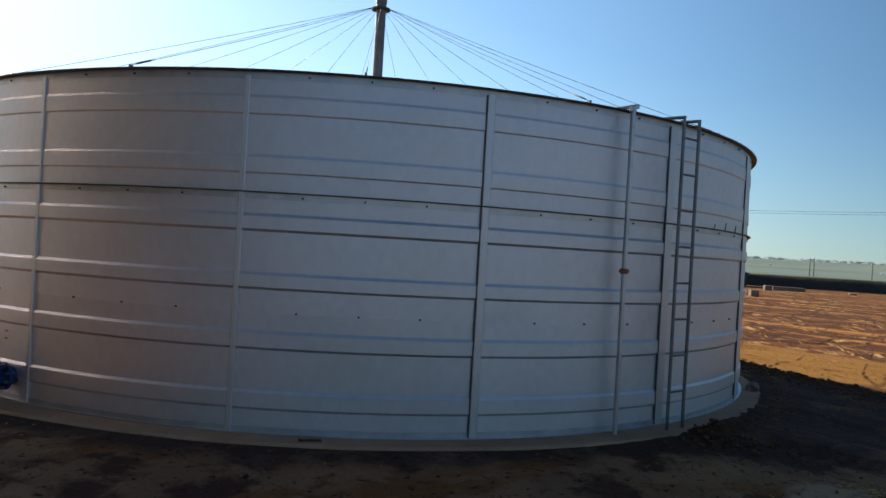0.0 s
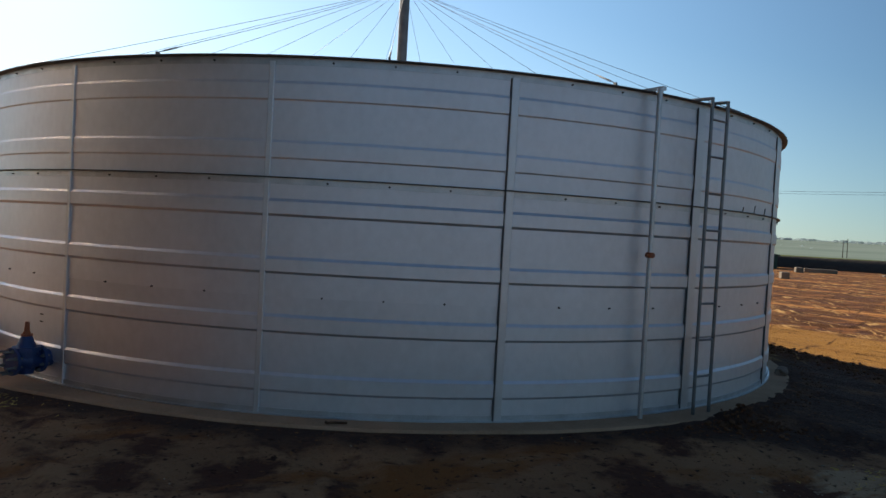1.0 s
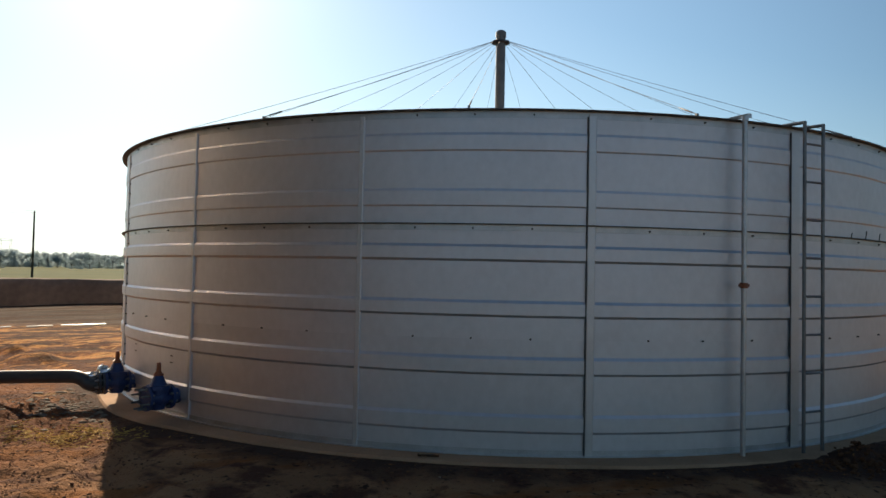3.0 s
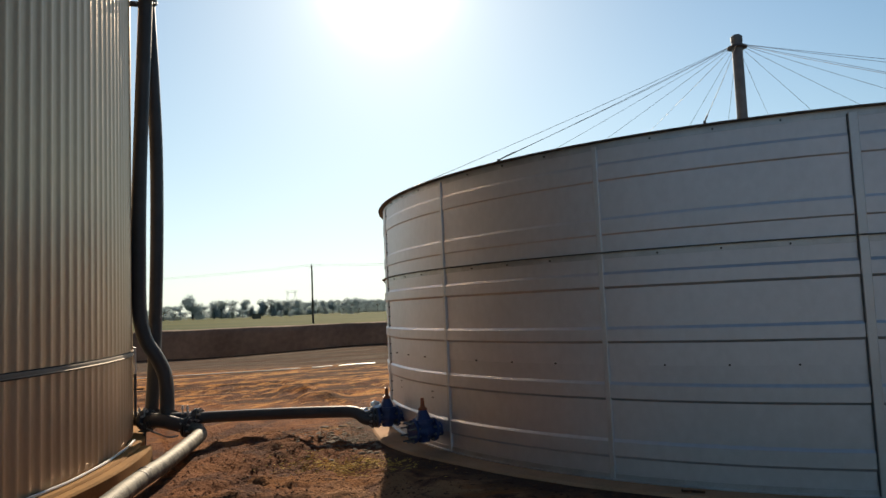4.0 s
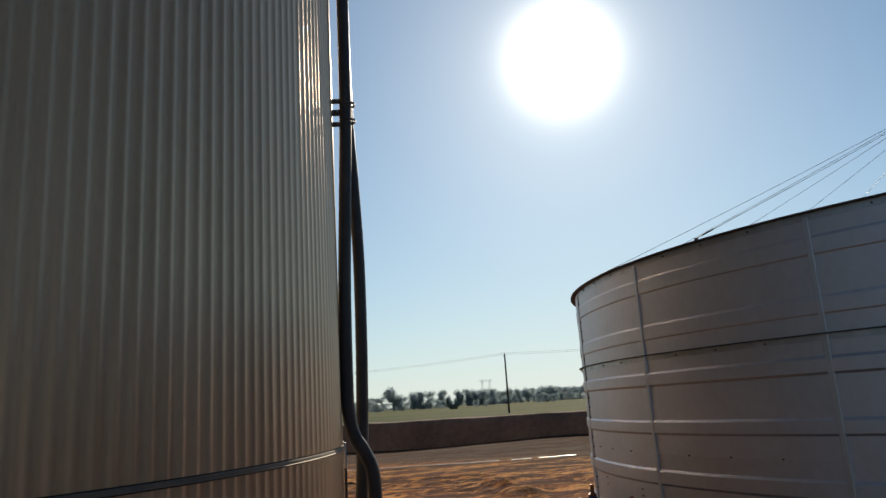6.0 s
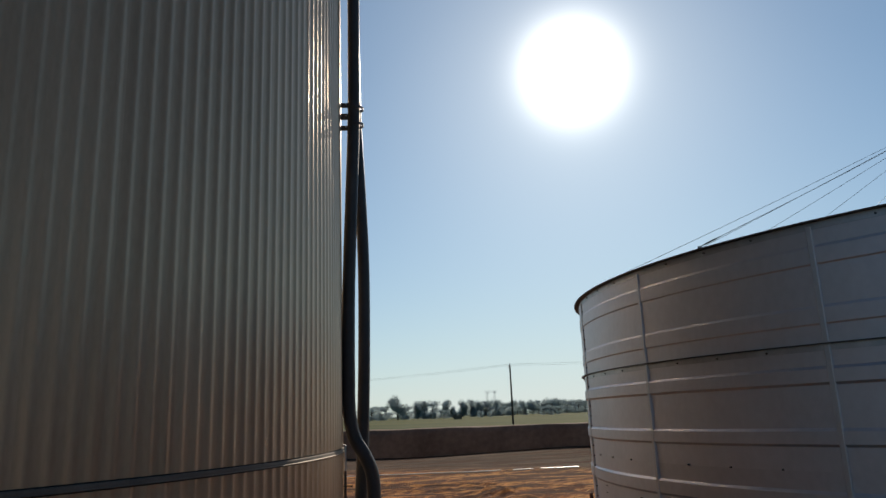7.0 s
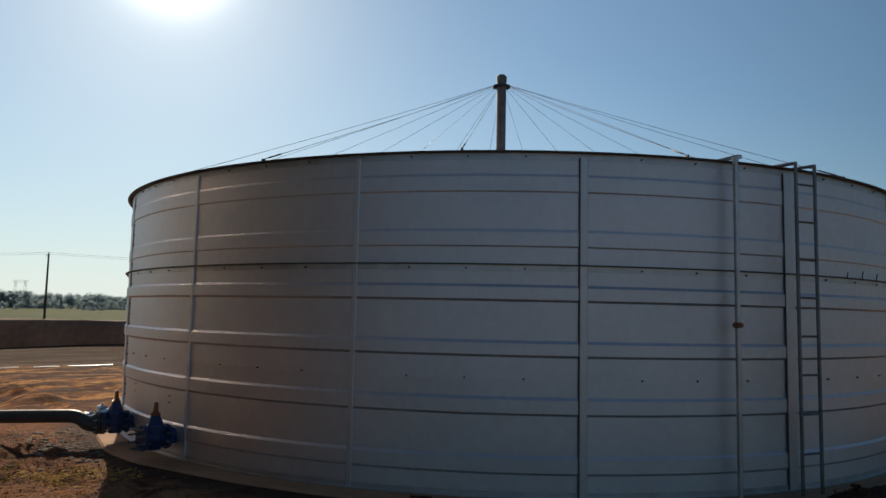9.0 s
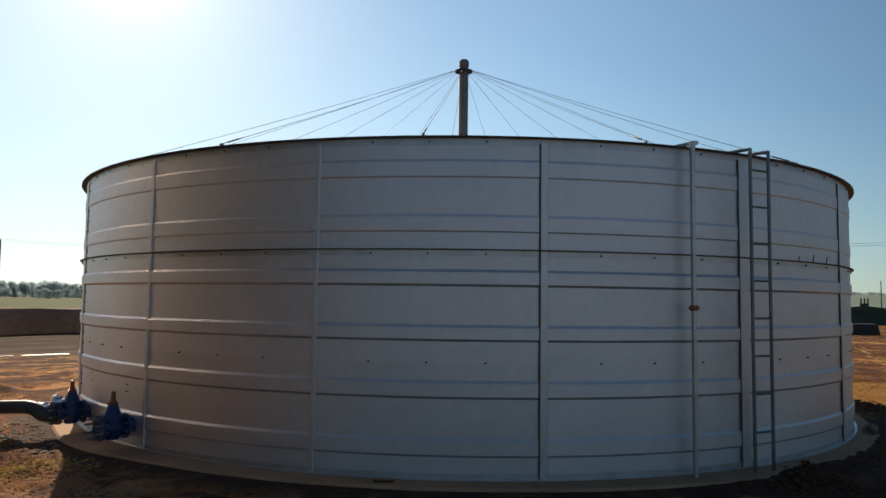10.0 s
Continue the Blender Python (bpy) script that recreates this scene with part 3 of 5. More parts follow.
def build_ground():
    xs = steps_out(-13.5, 9.5, 0.055, 4200, 1.13)
    ys = steps_out(-10.5, 8.0, 0.055, 4200, 1.13)
    nx, ny = len(xs), len(ys)
    co = np.empty((ny, nx, 3))
    co[..., 0], co[..., 1] = xs[None, :], ys[:, None]
    for j in range(ny):
        for i in range(nx):
            co[j, i, 2] = ground_height(xs[i], ys[j])
    base = (np.arange(ny - 1)[:, None] * nx + np.arange(nx - 1)[None, :]).ravel()
    faces = np.stack([base, base + 1, base + nx + 1, base + nx], 1)
    me = bpy.data.meshes.new("ground")
    me.from_pydata(co.reshape(-1, 3).tolist(), [], faces.tolist())
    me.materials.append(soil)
    me.materials.append(field)
    mid = co.reshape(-1, 3)[faces].mean(1)
    beyond = (mid[:, 1] > 12.9 + 0.375 * (mid[:, 0] + 13.5) + 1.5) & ~((mid[:, 0] > 18) & (mid[:, 1] < 56 - 0.72 * (mid[:, 0] - 40)))
    beyond |= (mid[:, 1] < -90) | (np.abs(mid[:, 0]) > 170)
    me.polygons.foreach_set("material_index", beyond.astype(np.int32))
    me.polygons.foreach_set("use_smooth", [True] * len(me.polygons))
    ob = new("ground", me)
    tagged(ob, "red-brown graded soil with ruts, clods and grass fields beyond", "ground", kind="structure")


build_ground()


def build_bank(name, line, height, face, top, back, material, label, step, rough):
    """A long heap of soil: a steep face, a flat top and a back slope, swept along a line on the ground."""
    bm = bmesh.new()
    rings = []
    pts = [Vector((x, y, 0)) for x, y in line]
    run = []
    for a, b in zip(pts, pts[1:]):
        c = max(int((b - a).length / step), 1)
        run += [a.lerp(b, k / c) for k in range(c)]
    run.append(pts[-1])
    for i, p in enumerate(run):
        d = (run[min(i + 1, len(run) - 1)] - run[max(i - 1, 0)]).normalized()
        out = Vector((-d.y, d.x, 0))
        ring = []
        for s, z in ((0, -0.25), (0.05 * face, 0.0), (0.35 * face, 0.38 * height), (0.7 * face, 0.75 * height), (face, 0.97 * height),
                     (face + 0.15 * top, height), (face + 0.6 * top, height * 1.01), (face + top, height * 0.96), (face + top + back, -0.25)):
            q = p + out * s
            k = 1.0 if 0 < z else 0.3
            wob = noise.noise((q.x * 0.9, q.y * 0.9, z * 2)) * rough + noise.noise((q.x * 3, q.y * 3, z * 4)) * rough * 0.4
            ring.append(bm.verts.new((q.x + out.x * wob, q.y + out.y * wob, GROUND + z + wob * 0.45 * k)))
        rings.append(ring)
    for a, b in zip(rings, rings[1:]):
        for k in range(len(a) - 1):
            bm.faces.new((a[k], b[k], b[k + 1], a[k + 1]))
    bm.faces.new(rings[0])
    bm.faces.new(rings[-1])
    ob = part(name, bm, material, smooth=60)
    tagged(ob, label, "earth bank", kind="structure")


build_bank("earth_bank", [(-75, bank_y(-75)), (-13.5, bank_y(-13.5)), (14.0, bank_y(14.0)), (15.2, bank_y(16.5))], 1.12, 0.5, 1.3, 1.6, bank_soil,
           "dark soil bank along the edge of the graded yard", 0.5, 0.07)
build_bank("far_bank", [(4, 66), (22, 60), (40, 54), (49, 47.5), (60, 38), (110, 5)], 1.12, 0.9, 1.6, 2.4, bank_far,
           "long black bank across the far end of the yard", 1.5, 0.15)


def build_loose_hose(line):
    c = sum((Vector(p) for p in line), Vector()) / len(line)
    ob = thing("loose_hose", "flattened pale plastic hose lying across the soil", "hose", "loose hoses", at=c)
    bm = bmesh.new()
    tube(bm, smooth_path(line, 6), 0.038, 12)
    for v in bm.verts:
        v.co.z += (ground_height(v.co.x, v.co.y) + 0.02 - v.co.z) * 0.62
    part("tube", bm, pale_plastic, ob)


def laid(points):
    return [(x, y, ground_height(x, y) + 0.035) for x, y in points]


build_loose_hose(laid([(-19.5, -0.3), (-17.6, 1.25), (-14.95, 3.38), (-12.83, 5.07), (-12.35, 5.55)]))
build_loose_hose(laid([(-12.1, 5.80), (-11.69, 6.24)]))
build_loose_hose(laid([(-11.55, 6.40), (-11.2, 6.78), (-10.78, 7.23)]))


def build_hill():
    """Rising grassland to the far right, with its tree line."""
    bm = bmesh.new()
    rows = []
    for j, d in enumerate((260, 420, 700, 1100, 1500, 1900, 2300)):
        row = []
        for k in range(61):
            az = radians(14 + 60 * k / 60)
            rise = (0, 0.6, 3.4, 9.5, 17, 27, 26)[j] * soft_step(14, 22, 14 + k) * (1 + 0.12 * noise.noise((k * 0.16, j * 0.3, 4)))
            row.append(bm.verts.new((d * math.sin(az), d * math.cos(az) - 12, GROUND - 0.05 + rise)))
        rows.append(row)
    for a, b in zip(rows, rows[1:]):
        for k in range(60):
            bm.faces.new((a[k], a[k + 1], b[k + 1], b[k]))
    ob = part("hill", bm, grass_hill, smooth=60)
    tagged(ob, "grass hills at the horizon, haze painted into their pale colour", "hill", kind="structure")
    bm = bmesh.new()
    rng = random.Random(4)
    for k in range(330):
        az = radians(rng.uniform(20, 62))
        far = rng.random() < 0.93
        d = rng.uniform(1820, 1900) if far else rng.uniform(500, 1300)
        z = 25 if far else 24 * ((d - 300) / 1600) ** 1.4
        s = rng.uniform(2.5, 6.5) * (1 if far else 0.28)
        r = bmesh.ops.create_icosphere(bm, subdivisions=1, radius=1, matrix=Matrix.Translation((d * math.sin(az), d * math.cos(az) - 12, z + s * 0.3))
                                       @ Matrix.Diagonal((s * rng.uniform(1, 2.4), s, s * 0.8, 1)))
        for v in r["verts"]:
            v.co += Vector((rng.uniform(-1, 1), rng.uniform(-1, 1), rng.uniform(-0.7, 0.7))) * s * 0.25
    tagged(part("hill_trees", bm, far_leaf, smooth=None), "far woods and bushes along the hills, haze painted into their colour", "woods", kind="stuff")


build_hill()


# ---- steel tank ----
PANELS = 17
STEP = 360 / PANELS
# degrees of the seams: the sheets are not quite alike in width
SEAMS = [8.25, 29.75, 51.5] + [51.5 + 21.127 * k for k in range(1, 13)] + [326.15, 347.28]
CABLE0 = -24.0                 # degrees of the stay cable beside the valves


BEADS = (((0.190, 0.356), (0.690, 0.852)), ((0.190, 0.338), (0.674, 0.826)), ((0.155, 0.316), (0.645, 0.812)))


def sheet_mesh(ring, width):
    """One curved sheet, a metre high, with two raised beads rolled into it."""
    d, e, e2 = (0.007, 0.024, 0.014) if ring == 2 else (0.0155, 0.025, 0.022)
    prof = [(0, 0.0)]
    for lo, hi in BEADS[ring]:
        prof += [(0, lo), (d, lo + e2), (d, hi - e), (0, hi)]
    prof.append((0, 1.0))
    outline = prof + [(-0.005, z) for _, z in reversed(prof)]
    bm = bmesh.new()
    lathe(bm, [(R1 + r, z) for r, z in outline], 14, -width / 2 + 0.05, width / 2 - 0.05)
    return mesh_of("wall_sheet", bm, galv, 8)


def strip_mesh(name, z0, z1, w):
    """A pressed cover strip with its bolts' holes hidden behind folded edges."""
    bm = bmesh.new()
    d = 0.022
    sec = [(-w, 0.0), (-w, d * 0.75), (-w + 0.006, d), (w - 0.006, d), (w, d * 0.75), (w, 0.0)]
    lo = [bm.verts.new((x, -R1 - y, z0)) for x, y in sec]
    hi = [bm.verts.new((x, -R1 - y, z1)) for x, y in sec]
    for k in range(6):
        bm.faces.new((lo[k], lo[(k + 1) % 6], hi[(k + 1) % 6], hi[k]))
    bm.faces.new(lo)
    bm.faces.new(hi)
    return mesh_of(name, bm, galv_strip, 30)


def shade_line_mesh(z0, z1):
    """A dark bar along one edge of a cover strip, standing in for its shadow gap."""
    bm = bmesh.new()
    box(bm, Matrix.Translation((0, -R1 - 0.009, (z0 + z1) / 2)), 0.009, 0.024, z1 - z0)
    return mesh_of("seal", bm, shade_line_dark, None)


def bolt_mesh(size, reach):
    bm = bmesh.new()
    tube(bm, [(0, 0.01, 0), (0, -reach, 0)], size, 6)
    tube(bm, [(0, 0.0, 0), (0, -0.006, 0)], size * 1.5, 10)
    return mesh_of("bolt", bm, bolt_steel, None)


def build_steel_tank():
    tank = thing("storage_tank", "round open galvanised steel tank of bolted beaded sheets", "tank")
    sheets = {}
    low, high = strip_mesh("cover_strip", 0.0, 1.994, 0.036), strip_mesh("cover_strip", 2.014, 2.97, 0.036)
    low_wide, high_wide = strip_mesh("cover_strip", 0.0, 1.994, 0.058), strip_mesh("cover_strip", 2.014, 2.97, 0.058)
    low_thin, high_thin = strip_mesh("cover_strip", 0.0, 1.994, 0.024), strip_mesh("cover_strip", 2.014, 2.97, 0.024)
    bolt, rivet = bolt_mesh(0.0062, 0.018), bolt_mesh(0.007, 0.013)
    seal = shade_line_mesh(0.01, 2.96)
    for k in range(PANELS):
        seam = SEAMS[k]
        width = (SEAMS[(k + 1) % PANELS] - seam) % 360
        for ring in range(3):
            key = (ring, round(width, 2))
            if key not in sheets:
                sheets[key] = sheet_mesh(ring, width)
            # upper sheets lap over the lower ones by a few millimetres
            piece("wall_sheet", sheets[key], tank, pose(0, 0, ring, 0, 0, seam + width / 2) @ Matrix.Diagonal((1 + 0.0006 * ring, 1 + 0.0006 * ring, 1, 1)))
        wide = k in (1, 2)
        piece("cover_strip", low_wide if wide else low if k == 0 else low_thin, tank, pose(0, 0, 0, 0, 0, seam))
        piece("cover_strip", high_wide if wide else high if k == 0 else high_thin, tank, pose(0, 0, 0, 0, 0, seam))
        if k < 4:
            piece("seal", seal, tank, pose(0, 0, 0, 0, 0, seam) @ Matrix.Translation((-0.0635 if wide else -0.0415, 0, 0)))
        if k in (2, PANELS - 3):
            # strips seen edge-on show their bolt heads
            for j in range(23):
                p = around(seam + (0.55 if k == PANELS - 3 else -0.55), R1 + 0.004, 0.10 + 0.125 * j)
                piece("bolt", rivet, tank, pose(p.x, p.y, p.z, 0, 0, seam))
        for z, r in ((1.005, R1 + 0.004), (1.966, R1 + 0.008), (2.968, R1 + 0.010)):
            for j in (1, 2, 3):
                a = seam + width * j / 4
                p = around(a, r, z)
                piece("bolt", bolt, tank, pose(p.x, p.y, p.z, 0, 0, a))
    bm = bmesh.new()
    lathe(bm, [(R1 - 0.01, 3.003), (R1 - 0.01, 3.011), (R1 + 0.074, 3.011), (R1 + 0.074, 3.003)], 170)
    part("rim", bm, steel_dark, tank, "dark steel rim flange")
    bm = bmesh.new()
    lathe(bm, [(R1 + 0.004, 2.94), (R1 + 0.004, 3.001), (R1 + 0.010, 3.001), (R1 + 0.010, 2.94)], 170)
    part("rim_angle", bm, galv_bar, tank, "bright bolted angle under the rim")
    bm = bmesh.new()
    lathe(bm, [(R1 + 0.003, 1.945), (R1 + 0.003, 1.996), (R1 + 0.009, 1.996), (R1 + 0.009, 1.945)], 170)
    part("joint_angle", bm, galv_bar, tank, "bolted angle under the joint")
    bm = bmesh.new()
    lathe(bm, [(R1 - 0.002, 1.998), (R1 - 0.002, 2.006), (R1 + 0.050, 2.006), (R1 + 0.050, 1.998)], 170)
    part("stiffener_ring", bm, steel_dark, tank, "dark stiffening flange at the joint")
    bm = bmesh.new()
    lathe(bm, [(R1 + 0.003, 0.001), (R1 + 0.003, 0.055), (R1 + 0.012, 0.055), (R1 + 0.012, 0.012), (R1 + 0.04, 0.012), (R1 + 0.04, 0.001)], 170)
    part("base_angle", bm, galv_bar, tank, "steel angle along the foot")
    for phi, up in ((38.6, 0.055), (41.8, 0.085), (45.4, 0.075)):
        p = around(phi, R1 + 0.035, 2.0)
        bm = bmesh.new()
        tube(bm, [p, p + Vector((0.012, 0, up))], 0.005, 6)
        part("stud", bm, bolt_steel, tank, "thin upright stud on the flange")
    # tank markings beside the valves: short dark bars
    for phi, z, w in ((-37.6, 0.72, 0.05), (-39.2, 0.73, 0.03), (-37.6, 0.62, 0.05), (-37.6, 0.55, 0.05), (-48.1, 0.74, 0.06), (-48.1, 0.66, 0.06), (-48.1, 0.58, 0.05)):
        p = around(phi, R1 + 0.004, z)
        bm = bmesh.new()
        box(bm, pose(p.x, p.y, p.z, 0, 0, phi), w, 0.004, 0.012)
        part("marking", bm, bolt_steel, tank, "short dark stencilled bar", None)


build_steel_tank()

bm = bmesh.new()
lathe(bm, [(R1 - 0.45, -0.45), (R1 - 0.45, 0.0), (R1 + 0.285, 0.0), (R1 + 0.305, -0.02), (R1 + 0.31, -0.45)], 120)
for v in bm.verts:
    if v.co.xy.length > R1 + 0.2:
        a = math.atan2(v.co.y, v.co.x)
        phi = math.degrees(a) + 90
        phi -= 360 if phi > 180 else 0
        reach = -0.022 + 0.11 * math.exp(-((phi + 41) / 9) ** 2) + 0.085 * math.exp(-((phi - 30) / 15) ** 2) - 0.07 * soft_step(55, 76, phi)
        s = 1 + (reach + 0.022 * noise.noise((12 * math.cos(a), 12 * math.sin(a), 0.0))) / (R1 + 0.31)
        v.co.x *= s
        v.co.y *= s
tagged(part("ring_foundation", bm, concrete), "soil-stained concrete ring under the steel tank", "foundation", kind="structure")


bm = bmesh.new()
tube(bm, smooth_path([around(-6.35, R1 + 0.17, 0.012), around(-6.2, R1 + 0.20, 0.014), around(-5.6, R1 + 0.185, 0.014), around(-4.6, R1 + 0.17, 0.012)], 4), 0.010, 8)
tagged(part("bent_bar", bm, rusty), "short bent rusty steel bar on the concrete ring", "bar")


lump_at = Vector((5.08, -2.88, 0.035))
bm = bmesh.new()
bmesh.ops.create_icosphere(bm, subdivisions=3, radius=1.0, matrix=Matrix.Translation(lump_at) @ pose(0, 0, 0, 0, 0, 60) @ Matrix.Diagonal((0.15, 0.08, 0.065, 1)))
for v in bm.verts:
    q = v.co - lump_at
    v.co += q * (0.7 * noise.noise(v.co * 6) + 0.5 * noise.noise(v.co * 17))
tagged(part("soil_lump", bm, bank_soil), "big crusted lump of soil on the concrete ring's edge", "clod")


def build_mast():
    mast = thing("mast", "grey steel mast with stay cables over the open tank", "mast", at=(0, 0, -0.05))
    bm = bmesh.new()
    tube(bm, [(0, 0, -0.05), (0, 0, 5.54)], 0.080, 24)
    part("pole", bm, mast_steel, mast)
    bm = bmesh.new()
    tube(bm, [(0, 0, 5.54), (0, 0, 5.62), (0, 0, 5.65)], [0.088, 0.088, 0.06], 24)
    part("cap", bm, mast_steel, mast)
    bm = bmesh.new()
    lathe(bm, [(0.078, 5.437), (0.15, 5.437), (0.15, 5.462), (0.078, 5.462)], 34)
    part("collar", bm, steel_dark, mast, "flange ring that holds the cables")
    for k in range(PANELS):
        phi = CABLE0 + STEP * k
        a, b = around(phi, 0.14, 5.45), around(phi, R1 - 0.02, 3.05)
        bm = bmesh.new()
        path = [a.lerp(b, t / 10) - Vector((0, 0, 0.025 * math.sin(math.pi * t / 10))) for t in range(11)]
        tube(bm, path, 0.0028, 6)
        cable = part("stay_cable", bm, steel_dark, mast, "thin steel stay cable")
        bm = bmesh.new()
        p, q = path[9].lerp(path[10], 0.45), path[10]
        tube(bm, [p, p.lerp(q, 0.15), p.lerp(q, 0.2), p.lerp(q, 0.75), p.lerp(q, 0.8), q], [0.004, 0.004, 0.008, 0.008, 0.004, 0.004], 8)
        box(bm, Matrix.Translation(around(phi, R1 - 0.02, 3.03)) @ pose(0, 0, 0, 0, 0, phi), 0.02, 0.035, 0.045)
        part("turnbuckle", bm, steel_dark, cable, "small turnbuckle at the rim")


build_mast()


def build_ladder():
    foot = around(29.9, R1 + 0.20, 0)
    lad = thing("ladder", "galvanised steel ladder fixed to the tank wall", "ladder", at=foot)
    phis = (28.66, 31.14)
    ends = []
    for phi in phis:
        bm = bmesh.new()
        a, b = around(phi, R1 + 0.20, -0.06), around(phi, R1 + 0.20, 3.035)
        tube(bm, [a, b - Vector((0, 0, 0.03)), b], 0.0165, 10)
        tube(bm, [b - Vector((0, 0, 0.01)), around(phi - 0.2, R1 - 0.02, 3.03)], 0.0165, 10)
        part("stringer", bm, ladder_steel, lad)
        ends.append((a, b))
    for k in range(1, 9):
        z = 0.012 + 0.352 * k
        bm = bmesh.new()
        tube(bm, [around(phis[0], R1 + 0.20, z), around(phis[1], R1 + 0.20, z)], 0.011, 8)
        part("rung", bm, ladder_steel, lad)


build_ladder()


def build_standpipe():
    phi, r = 22.43, R1 + 0.12
    st = thing("standpipe", "thin galvanised upright pipe with a red coupling on the tank wall", "pipe", at=around(phi, r, 0))
    bm = bmesh.new()
    tube(bm, [around(phi, r, -0.02), around(phi, r, 3.02)], 0.024, 14)
    part("pipe", bm, galv_bar, st)
    bm = bmesh.new()
    tube(bm, [around(phi, r, 2.99), around(phi, r, 3.035)], 0.031, 14)
    # a folded gusset that runs back over the rim
    tip = [around(phi + 0.25, r + 0.03, z) for z in (3.02, 3.055)] + [around(phi - 1.3, R1 - 0.10, z) for z in (3.014, 3.022)]
    sides = [[bm.verts.new(q + around(phi + 90, w)) for q in (tip[0], tip[1], tip[3], tip[2])] for w in (-0.022, 0.022)]
    for k in range(4):
        bm.faces.new((sides[0][k], sides[0][(k + 1) % 4], sides[1][(k + 1) % 4], sides[1][k]))
    bm.faces.new(sides[0])
    bm.faces.new(sides[1])
    part("top_bracket", bm, galv_bar, st)
    bm = bmesh.new()
    tube(bm, [around(phi, r, 1.485), around(phi, r, 1.535)], 0.036, 14)
    box(bm, Matrix.Translation(around(phi, r, 1.51)) @ pose(0, 0, 0, 0, 0, phi), 0.105, 0.03, 0.028, 0.004)
    part("coupling", bm, red_cap, st, "red pipe coupling")


build_standpipe()


# ---- gate valves on the steel tank ----
def build_valve(phi, out, label):
    """Blue gate valve on a stub: body, bonnet, two flanges with bolts, and a red stem cap."""
    z = 0.225
    root = thing("gate_valve", label, "valve", "blue valves on the tank", at=around(phi, R1 + out, z))
    ax = around(phi, 1.0)
    c = around(phi, R1 + out, z)

    def on(s, up=0.0):
        return c + ax * s + Vector((0, 0, up))

    bm = bmesh.new()
    tube(bm, [on(-0.115), on(-0.05), on(0.0), on(0.05), on(0.115)], [0.078, 0.090, 0.112, 0.090, 0.078], 18)
    tube(bm, [on(0, -0.12), on(0, 0.05), on(0, 0.10)], [0.070, 0.105, 0.100], 14)
    part("body", bm, blue_iron, root)
    bm = bmesh.new()
    tube(bm, [on(0, 0.085), on(0, 0.105)], 0.125, 8)
    tube(bm, [on(0, 0.105), on(0, 0.125)], 0.125, 8)
    tube(bm, [on(0, 0.125), on(0, 0.19), on(0, 0.225)], [0.088, 0.060, 0.045], 14)
    part("bonnet", bm, blue_iron, root)
    bm = bmesh.new()
    tube(bm, [on(0, 0.225), on(0, 0.245)], 0.05, 12)
    tube(bm, [on(0, 0.245), on(0, 0.262), on(0, 0.262), on(0, 0.355)], [0.034, 0.034, 0.026, 0.020], 8)
    part("stem_cap", bm, red_cap, root, "red stem cap")
    for s in (-0.125, 0.125):
        bm = bmesh.new()
        tube(bm, [on(s - 0.013), on(s + 0.013)], 0.128, 24)
        fl = part("flange", bm, blue_iron, root)
        side = Vector((-ax.y, ax.x, 0))
        for k in range(8):
            a = math.pi / 8 + k * math.pi / 4
            q = side * math.cos(a) * 0.104 + Vector((0, 0, math.sin(a) * 0.104))
            bm = bmesh.new()
            tube(bm, [on(s - 0.04) + q, on(s + (0.105 if s > 0 else 0.05)) + q], 0.010, 6)
            tube(bm, [on(s + 0.015) + q, on(s + 0.032) + q], 0.017, 6)
            part("bolt", bm, ladder_steel, fl)
    bm = bmesh.new()
    tube(bm, [around(phi, R1 - 0.02, z), on(-0.12)], 0.082, 18)
    part("stub", bm, blue_iron, root, "short stub through the tank wall")
    return root


build_valve(-36.1, 0.22, "blue cast-iron gate valve with bare flange and red stem cap")
build_valve(-48.3, 0.20, "blue cast-iron gate valve joined to the black pipe")

# ---- clad tank ----
RIBS = 276


def clad_sheet_mesh(name, z0, z1, ribs=4):
    """A sheet of corrugated cladding bent round the tank, four ribs wide."""
    bm = bmesh.new()
    pitch = 2 * math.pi / RIBS
    d = 0.017
    sec = []
    for k in range(ribs):
        for j in range(8):
            sec.append(((k + j / 8) * pitch, d * (0.5 - 0.5 * math.cos(j * math.pi / 4)) ** 2.4))
    sec.append((ribs * pitch, 0.0))
    cols = [[bm.verts.new(((R2 - 0.026 + r) * math.cos(a), (R2 - 0.026 + r) * math.sin(a), z)) for a, r in sec] for z in (z0, (z0 + z1) / 2, z1)]
    for lo, hi in zip(cols, cols[1:]):
        for k in range(len(sec) - 1):
            bm.faces.new((lo[k], lo[k + 1], hi[k + 1], hi[k]))
    return mesh_of(name, bm, cladding, 60)


def at2(deg, r, z=0.0):
    a = radians(deg)
    return C2 + Vector((r * math.cos(a), r * math.sin(a), z))


